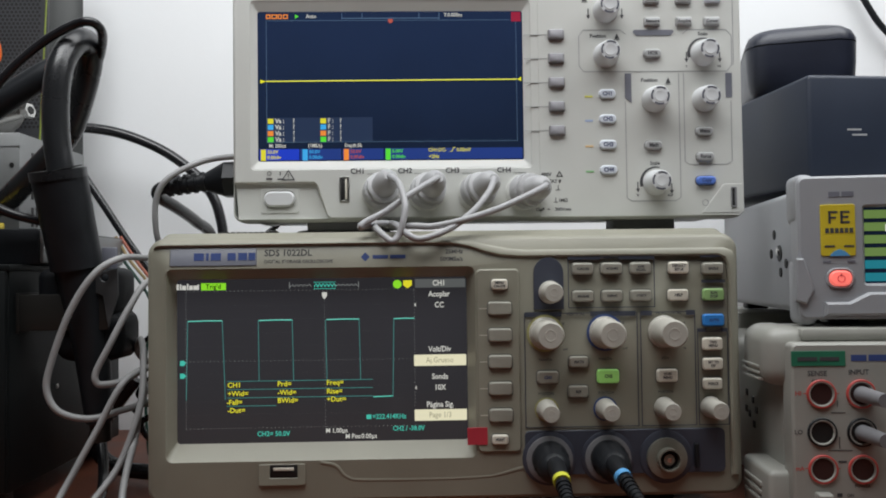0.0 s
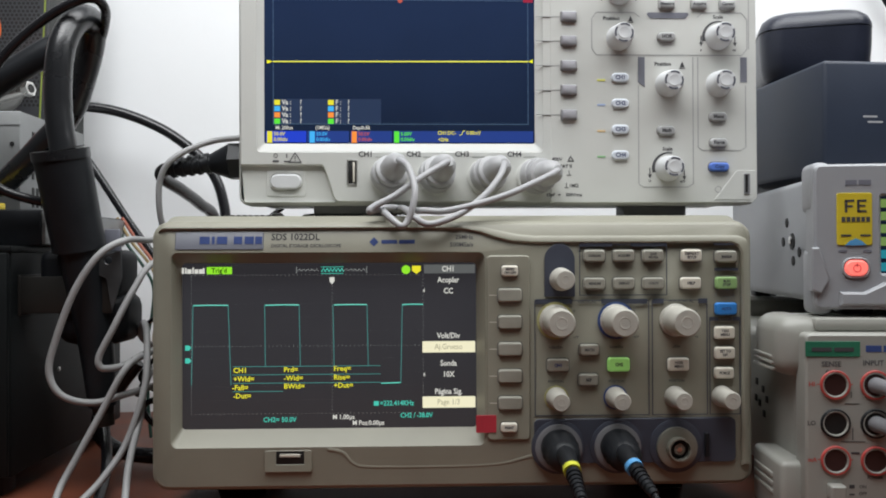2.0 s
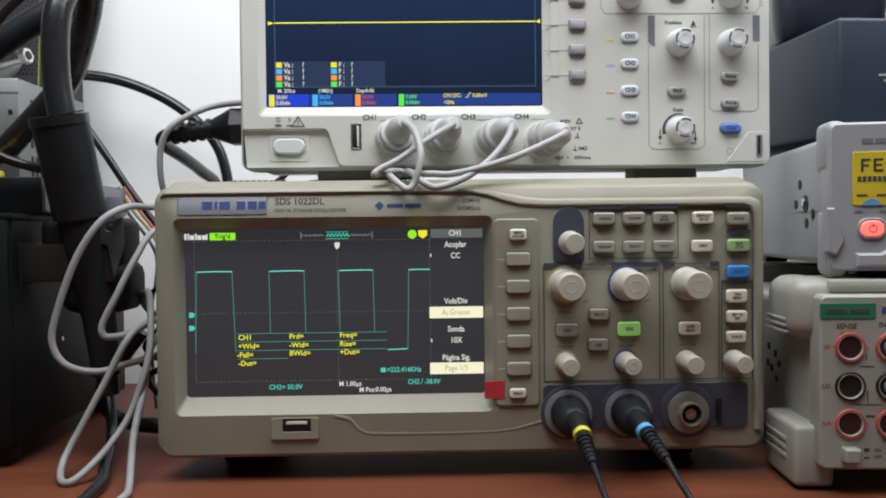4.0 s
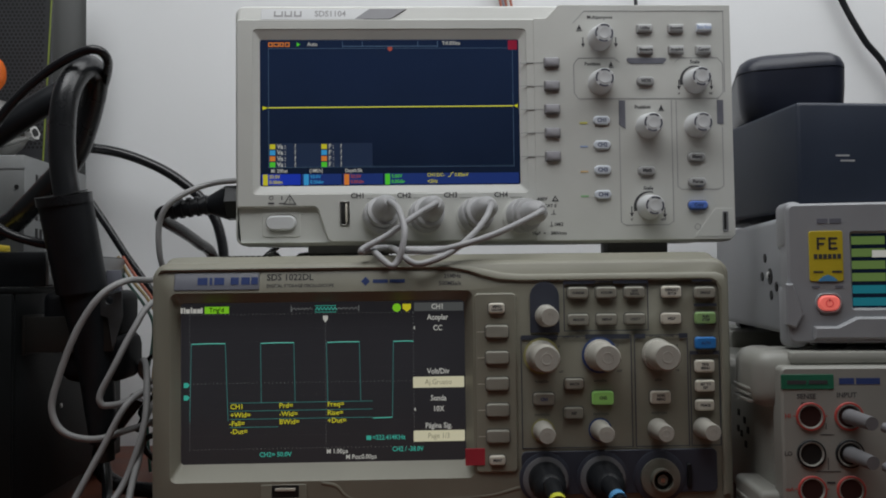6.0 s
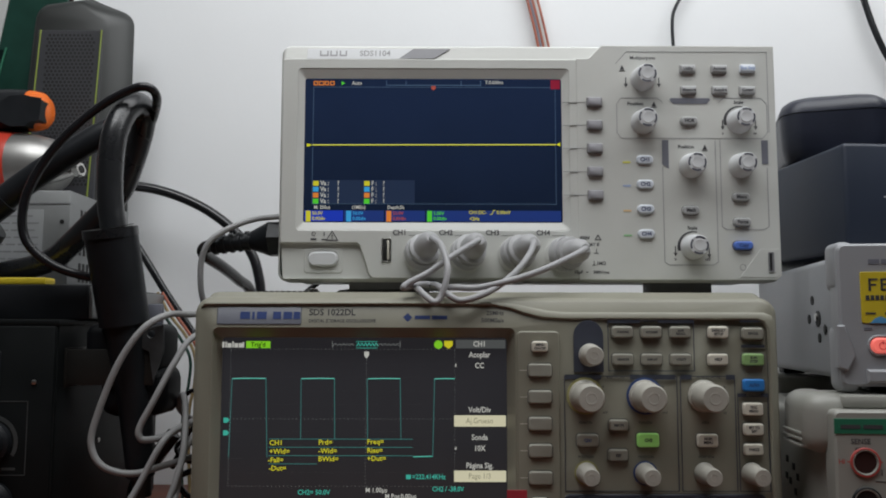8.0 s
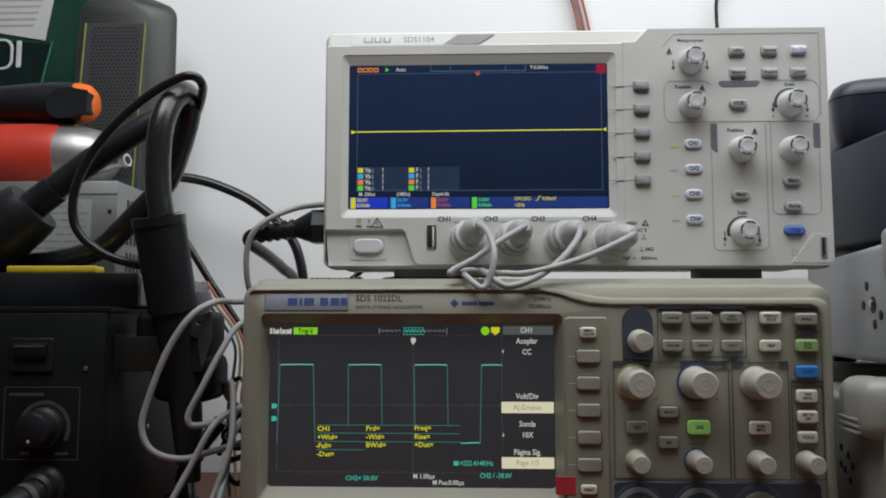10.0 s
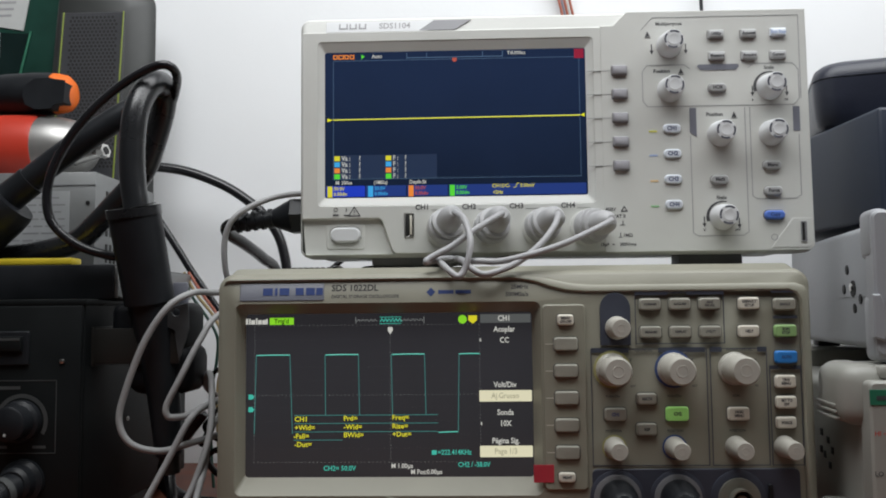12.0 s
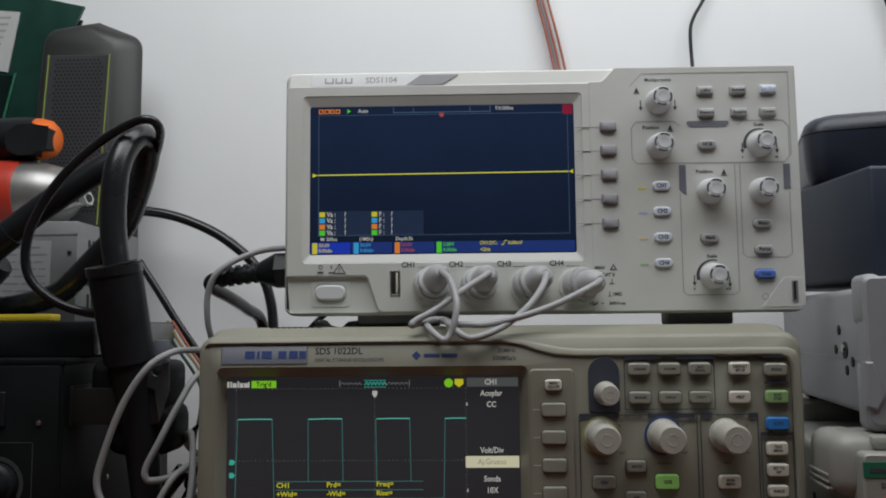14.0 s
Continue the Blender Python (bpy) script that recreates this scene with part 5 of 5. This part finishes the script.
driver = thing("screwdriver", (-380, 197, 296.6), "black and orange screwdriver handle lying on the gas torch", "screwdriver")
part("handle", lathe_x([(13.2, -497), (14.3, -465.2), (13.8, -422.8), (16.4, -391), (17.5, -369.8), (17.3, -357.1), (16.5, -352.8)], 197, 314), M_BLACK, driver)
part("end_cap", lathe_x([(16.2, -357), (16.6, -355), (16.2, -349.5), (14.4, -342.5), (10.2, -338.4), (4, -337)], 197, 314), M_ORANGE, driver, "bright orange end cap")
part("inlay", plate([(-369.8, 308.7), (-367.7, 316.1), (-361.3, 320.7), (-349.7, 321.4), (-345.4, 320.1), (-337.5, 319), (-338.5, 303.1), (-345.4, 301.7), (-348.6, 298.5), (-360.3, 298.1), (-367.7, 301.8)], [], 178.4, 193, 1.0), M_BLACK, driver)

dev = thing("perforated_device", (-345, 252, 240.2), "dark grey upright device with perforated front and lime stripes", "speaker")


def tower(right, left, lean, top, r):
    """An upright outline with soft upper corners; its left side leans in by lean."""
    pts = [(left - lean, 240.4), (right, 240.4)]
    pts += [(right - r + r * math.cos(radians(a)), top - 9 - r + r * math.sin(radians(a))) for a in range(0, 71, 14)]
    pts += [((left + right) / 2 + 8, top)]
    pts += [(left + r + r * math.cos(radians(a)), top - 4 - r + r * math.sin(radians(a))) for a in range(110, 181, 14)]
    return pts


part("body", loft([(tower(-315, -374, 12, 420, 13), 243.4), (tower(-311, -377, 12, 425, 14), 245), (tower(-300, -380, 12, 430, 15), 252), (tower(-295.8, -381, 12, 430.5, 15), 259), (tower(-298, -380, 12, 428, 14), 262.4)]), M_MESH, dev)
grille = part("grille", plate([(-381, 246), (-318.6, 246), (-317, 398), (-373, 398)], [], 241.8, 244, 0.8), M_GRILLE, dev)
holes = bmesh.new()
for r in range(42):
    for c in range(13):
        x, z = -366 + c * 3.5 + (1.75 if r % 2 else 0) + (r - 20) * 0.09, 262 + r * 3.2
        if x < -324:
            pts = circle(x, z, 1.25, 6)
            loft([(pts, 241.7), (pts, 242.1)], True, False, holes)
tagged(flat("perforation", holes, M_DARKHOLE, grille), kind="stuff")
for x0, x1 in ((-379, -370.4), (-324.4, -317.6)):
    part("stripe", tube([(x0, 241.6, 250), (x1, 241.6, 398)], 0.75, 8, straight=True), M_LIME, dev, "thin lime green stripe")

pack = thing("blister_pack", (-430, 267, 240.4), "glossy dark green packaging card with a white label", "packaging")
part("card", plate([(-480, 240.6), (-405, 240.6), (-395, 330), (-381, 384), (-353, 451), (-389, 459), (-480, 462)], [], 266, 270, 0.6, back=True), M_GREENCARD, pack)
part("window", plate([(-478, 262), (-436, 262), (-424, 340), (-413, 388), (-478, 392)], [], 265.2, 266.2, 0), M_DARKCARD, pack, "smoky dark blister window")
part("backing", plate([(-478, 240.8), (-399, 240.8), (-388, 330), (-376, 384), (-356, 440), (-478, 446)], [], 271, 273, 0.4, back=True), M_REDCARD, pack, "dull dark red backing card")
part("label", plate([(-478, 401), (-419, 391), (-410, 446), (-478, 452)], [], 264.8, 266.1, 0), M_PAPER, pack, "white printed label")
flat("print", bars([(-474, -430 + i * 2, 404 + i * 6, 406 + i * 6) for i in range(7)], 264.7, 0.05, Pieces()), M_LINE, pack)
part("blister", plate(rrect(-472, -448, 364, 393, 9), [rrect(-469.4, -450.6, 366.4, 390.6, 7)], 264.4, 265.3, 0.4), M_CLEAR, pack)
part("hang_tab", plate(rrect(-445, -440.4, 366, 391, 1.2), [], 264.4, 265.3, 0.3), M_CLEAR, pack)
part("edge_strip", tube([(-436, 265, 262), (-420, 265, 354), (-412, 265, 390)], 1.1, 6, straight=True), M_GREENLABEL, pack)

# ---- hot-air gun in its holder ----
gun = thing("hot_air_gun", (-216, 48, 60), "black hot-air gun handle hanging in its holder", "hot air gun")
part("handle", tube([(-221.2, 35, 197), (-215, 46, 143)], 15.4, 32, straight=True, r_end=14.8), M_BLACK, gun)
part("rim", tube([(-221.5, 34.4, 199.6), (-221, 35.4, 194.4)], 16, 36, straight=True), M_HOSE, gun)
part("rim_hole", tube([(-221.5, 34.4, 199.4), (-221.6, 34.3, 199.9)], 13.6, 36, straight=True), M_DARKHOLE, gun)
part("barrel", tube([(-214.8, 46, 142), (-209, 52, 95), (-205, 55, 50)], 12.4, 28, 4, r_end=8.2), M_BLACK, gun)
part("nozzle", tube([(-205.3, 55, 54), (-204, 56, 38)], 6.8, 20, straight=True, r_end=5.4), M_DARKSTEEL, gun)
part("hose", tube([(-220.4, 37.7, 195.5), (-221.4, 37.7, 203.7), (-222.9, 37.7, 212.3), (-224, 37.7, 224.7), (-224.2, 37.7, 238.1), (-223.6, 39.1, 254.4), (-222.2, 42.5, 265.9), (-220, 48.2, 275.4), (-217.6, 55.9, 281.7), (-216.6, 64.5, 283.1), (-217, 71.2, 280.2), (-219, 76, 273.5), (-222.6, 79.8, 263), (-227.6, 82.7, 249.6), (-234.1, 85.5, 234.3), (-242.9, 88.4, 222.8), (-255.8, 91.3, 210.4), (-270.2, 94.1, 197), (-286.5, 99, 185.5), (-315.2, 103, 178), (-345, 110, 176.4), (-400, 120, 176)], 7.7, 28, 8), M_HOSE, gun)
part("cord", tube([(-222, 92, 270), (-208, 66, 279), (-200.5, 46, 284), (-203.2, 37.7, 287.4), (-213.7, 37.7, 285.9), (-231.9, 37.7, 275.4), (-253, 37.7, 256.3), (-269.2, 38.6, 234.2), (-276.9, 39.6, 213.2), (-275, 40.6, 193.1), (-260.6, 43.4, 178.7), (-243.4, 49.2, 172), (-229, 58.7, 170.1)], 2.8, 14, 8), M_GLOSSBLACK, gun)

clip = thing("gun_holder", (-245, 60, 100), "black holder with a steel bracket on the station's side", "holder")
part("clamp", rbox(-240, -193, 46.8, 86, 113, 142.5, 6, 3), M_HOLDER, clip)
part("lower_clamp", rbox(-231, -190, 48, 88, 86, 117, 9, 3), M_HOLDER, clip)
part("bracket", rbox(-253, -196, 44.5, 46.5, 105.5, 127, 0.6), M_DARKSTEEL, clip)
part("side_plate", rbox(-251, -248.2, 44, 90, 104, 128, 0.6), M_DARKSTEEL, clip)
part("front_flap", plate([(-209.8, 134.5), (-203, 127.6), (-198.6, 125.6), (-195.4, 107), (-189.6, 126.5), (-190.2, 142), (-206, 138.6)], [circle(-197.5, 136.5, 2.4, 12)], 42.4, 43.8, 0.3), M_FLAP, clip, "bent grey steel flap")
part("tab", rbox(-206, -197, 60, 64, 140, 155, 0.8), M_STRIPBAND, clip)

second = thing("soldering_handle", (-345, 90, 167.2), "thick black corded handle resting on the tray", "soldering iron")
part("hose", tube([(-236, 100, 281), (-252, 95, 272), (-274, 92, 257), (-300, 90, 238), (-322, 89, 220)], 8.6, 20, 8), M_BLACK, second)
part("strain_relief", tube([(-314, 89.4, 226), (-330, 88.6, 213)], 10.2, 20, straight=True), M_BLACK, second)
part("connector", tube([(-328, 88.7, 214), (-336, 88.2, 207), (-372, 86, 178)], 19, 28, 2, r_end=24), M_BLACK, second)

# ---- loose cables between the instruments ----
def cable(name, label, pts, r, mat, group="loose cables"):
    c = thing(name, pts[0], label, "cable", group)
    part("cord", tube(pts, r, 10, 8), mat, c)
    return c


cable("white_cable", "pale grey cable looping out beside the beige oscilloscope", [(-150, 92, 150), (-168, 78, 149.5), (-181, 66, 148.5), (-188, 44, 148), (-199.6, 34, 139.4), (-212.6, 32, 119), (-223, 32, 91.6), (-226.8, 32, 73), (-220.2, 33, 59.6), (-204.4, 38, 54.4), (-188, 48, 57.8), (-176, 75, 60), (-165, 110, 62)], 2.0, M_CORDGREY)
cable("white_cable", "pale grey cable looping out beside the beige oscilloscope", [(-158, 100, 144), (-176, 60, 135), (-184, 46, 119), (-193, 38, 97), (-200, 36, 82), (-200, 36, 76), (-197, 38, 74), (-189, 46, 75), (-178, 64, 81), (-164, 105, 84)], 2.0, M_CORDGREY)
cable("white_cable", "pale grey cable hanging in a long loop to the bench", [(-165, 110, 92), (-178, 72, 82), (-186, 42, 75), (-199, 34, 48), (-210, 28, 25), (-215.8, 21, 11), (-214.6, 11, 4.4), (-210, 2, 2.2), (-204.6, 0, 2.6), (-199, 8, 7), (-192, 20, 16), (-184, 33, 32), (-177, 44, 62), (-180, 58, 89), (-185, 68, 98), (-191, 82, 88), (-188, 110, 76)], 2.0, M_CORDGREY)
cable("white_cable", "pale grey cable hanging down onto the bench", [(-165, 100, 86), (-177, 56, 70), (-179, 40, 42), (-178.6, 28, 31), (-176.6, 14, 20.6), (-173, -1, 10), (-169.6, -14, 3.6), (-168, -26, 2.2), (-172, -60, 2.2), (-196, -120, 2.2)], 2.0, M_CORDGREY)
cable("black_cable", "thick black cable curling behind the beige oscilloscope", [(-205, 118, 68), (-218, 118, 51), (-229, 116, 33), (-227, 114, 18), (-213, 110, 10), (-192, 104, 8), (-160, 110, 6)], 5.2, M_GLOSSBLACK)
cable("black_cable", "black cable hanging down from the hot-air gun", [(-222, 92, 80), (-217, 88, 58), (-214, 80, 39), (-207, 66, 21.5), (-201, 48, 11), (-193, 16, 5.4), (-186, -12, 3.4), (-189, -70, 3.4), (-226, -150, 3.4)], 3.2, M_GLOSSBLACK)
cable("black_cable", "black mains cable running along the white wall", [(-330, 262, 266), (-296, 262, 264.6), (-270, 262, 260.6), (-246, 262, 252.4), (-223, 262, 240.4), (-200, 262, 222), (-187, 262, 204), (-181, 262, 186), (-178.4, 262, 166), (-177, 262, 120), (-178, 262, 60), (-178, 250, 8)], 4.4, M_GLOSSBLACK)
cable("black_cable", "thin black cable slanting down the white wall", [(-275, 210, 216), (-259, 210, 192), (-243, 210, 167), (-224, 210, 140), (-210, 210, 117), (-200, 210, 80), (-196, 205, 6)], 3.0, M_GLOSSBLACK)
cable("ochre_cable", "thin multicoloured wires hanging behind the oscilloscope", [(-246, 196, 168), (-235, 195, 150), (-222, 194, 134), (-214, 192, 118), (-213, 190, 97), (-216, 188, 75), (-214, 186, 30), (-210, 180, 4)], 1.2, M_OCHRE)
cable("red_cable", "thin multicoloured wires hanging behind the oscilloscope", [(-243, 198, 168), (-231, 197, 150), (-219, 196, 134), (-211, 194, 118), (-209, 192, 97), (-211, 190, 75), (-208, 188, 30), (-204, 182, 4)], 1.2, M_RIBBON)
cable("green_cable", "thin multicoloured wires hanging behind the oscilloscope", [(-248, 194, 165), (-237, 193, 147), (-225, 192, 131), (-217, 190, 116), (-217, 188, 97), (-220, 186, 74), (-219, 184, 30), (-215, 178, 4)], 1.2, M_GREENCARD)
cable("black_cable", "tangle of thin black wires behind the oscilloscope", [(-210, 140, 88), (-196, 132, 96), (-190, 128, 80), (-199, 128, 66), (-206, 126, 56), (-194, 124, 48), (-186, 122, 62), (-176, 122, 70)], 1.6, M_GLOSSBLACK)
cable("black_cable", "tangle of thin black wires behind the oscilloscope", [(-216, 150, 40), (-204, 146, 58), (-190, 140, 52), (-186, 138, 34), (-198, 136, 22), (-206, 134, 36), (-180, 130, 44), (-170, 128, 40)], 2.2, M_GLOSSBLACK)

plug = thing("mains_plug", (-128, 86, 180), "black moulded mains plug in the white oscilloscope's side", "plug")
part("body", tube([(-119, 86, 199), (-136, 86, 198.6)], 12.5, 6, straight=True), M_BLACK, plug)
part("shoulder", tube([(-136, 86, 198.6), (-148, 86, 197.6)], 11.6, 14, straight=True, r_end=6.2), M_BLACK, plug)
neck = part("strain_relief", tube([(-146, 86, 197.8), (-174, 86, 194.4)], 5.6, 16, straight=True), M_BLACK, plug)
for i in range(5):
    x = -149 - i * 5.4
    part("rib", tube([(x, 86, 197.6 - i * 0.65), (x - 2.4, 86, 197.3 - i * 0.65)], 6.7, 16, straight=True), M_BLACK, neck)
part("cord", tube([(-172, 86, 194.6), (-179, 87, 193), (-181, 94, 189), (-176, 120, 183), (-172, 150, 176), (-168, 180, 165), (-166, 196, 120), (-166, 200, 40), (-170, 200, 6)], 4.2, 14), M_GLOSSBLACK, plug)
cable("grey_cord", "thin grey cord arching over the mains plug", [(-118, 76, 212), (-130, 78, 212.6), (-147, 82, 211), (-162, 78, 204.5), (-173, 76, 196), (-178.5, 78, 184), (-179.5, 82, 166), (-178, 90, 150), (-176, 110, 110)], 1.9, M_GREY)
cable("black_cable", "thin black cable peeking between the stacked oscilloscopes", [(-100, 140, 182), (-112, 138, 172), (-124, 136, 160), (-130, 136, 140)], 2.0, M_GLOSSBLACK)
bag = thing("plastic_bag", (-95, 96, 158.8), "crumpled clear plastic sleeve under the white oscilloscope", "plastic bag")
bm = bmesh.new()
rngb = random.Random(5)
grid = [[bm.verts.new((-112 + i * 5.2, 84 + j * 7, 159.2 + rngb.uniform(0, 8) * (1 if 0 < j < 4 else 0.1))) for j in range(5)] for i in range(8)]
for i in range(7):
    for j in range(4):
        bm.faces.new((grid[i][j], grid[i + 1][j], grid[i + 1][j + 1], grid[i][j + 1]))
bmesh.ops.solidify(bm, geom=bm.faces[:], thickness=0.4)
part("sleeve", bm, M_CLEAR, bag)

# ---- cables on the wall ----
hang = thing("ribbon_cable", (70, 296, 300), "red-brown ribbon cable hanging down the white wall", "cable", "wall cables")
for i, m in enumerate((M_RIBBON, M_STRIPBAND, M_RIBBON, M_PAPER, M_RIBBON)):
    dx = i * 2.4
    part("strand", tube([(40 + dx, 300, 560), (50 + dx, 300, 495), (56 + dx, 300, 462), (61 + dx, 299, 440), (66 + dx, 299, 418), (70 + dx, 297, 396), (74 + dx, 282, 362), (80 + dx, 200, 320), (84 + dx, 119, 300)], 1.3, 8), m, hang)
cable("black_cable", "thin dark cable hanging down the white wall", [(236, 302, 560), (214, 302, 474), (208, 301, 459), (199.5, 300, 444), (195.4, 299, 430), (195.4, 297, 399), (194, 280, 350), (180, 200, 312), (172, 119, 296)], 1.6, M_BLACK, "wall cables")
cable("black_cable", "dark cable sagging down the white wall", [(360, 300, 520), (378, 300, 450), (386, 299, 421), (396, 299, 397), (412, 298, 367), (436, 298, 330), (450, 298, 240)], 3.0, M_BLACK, "wall cables")
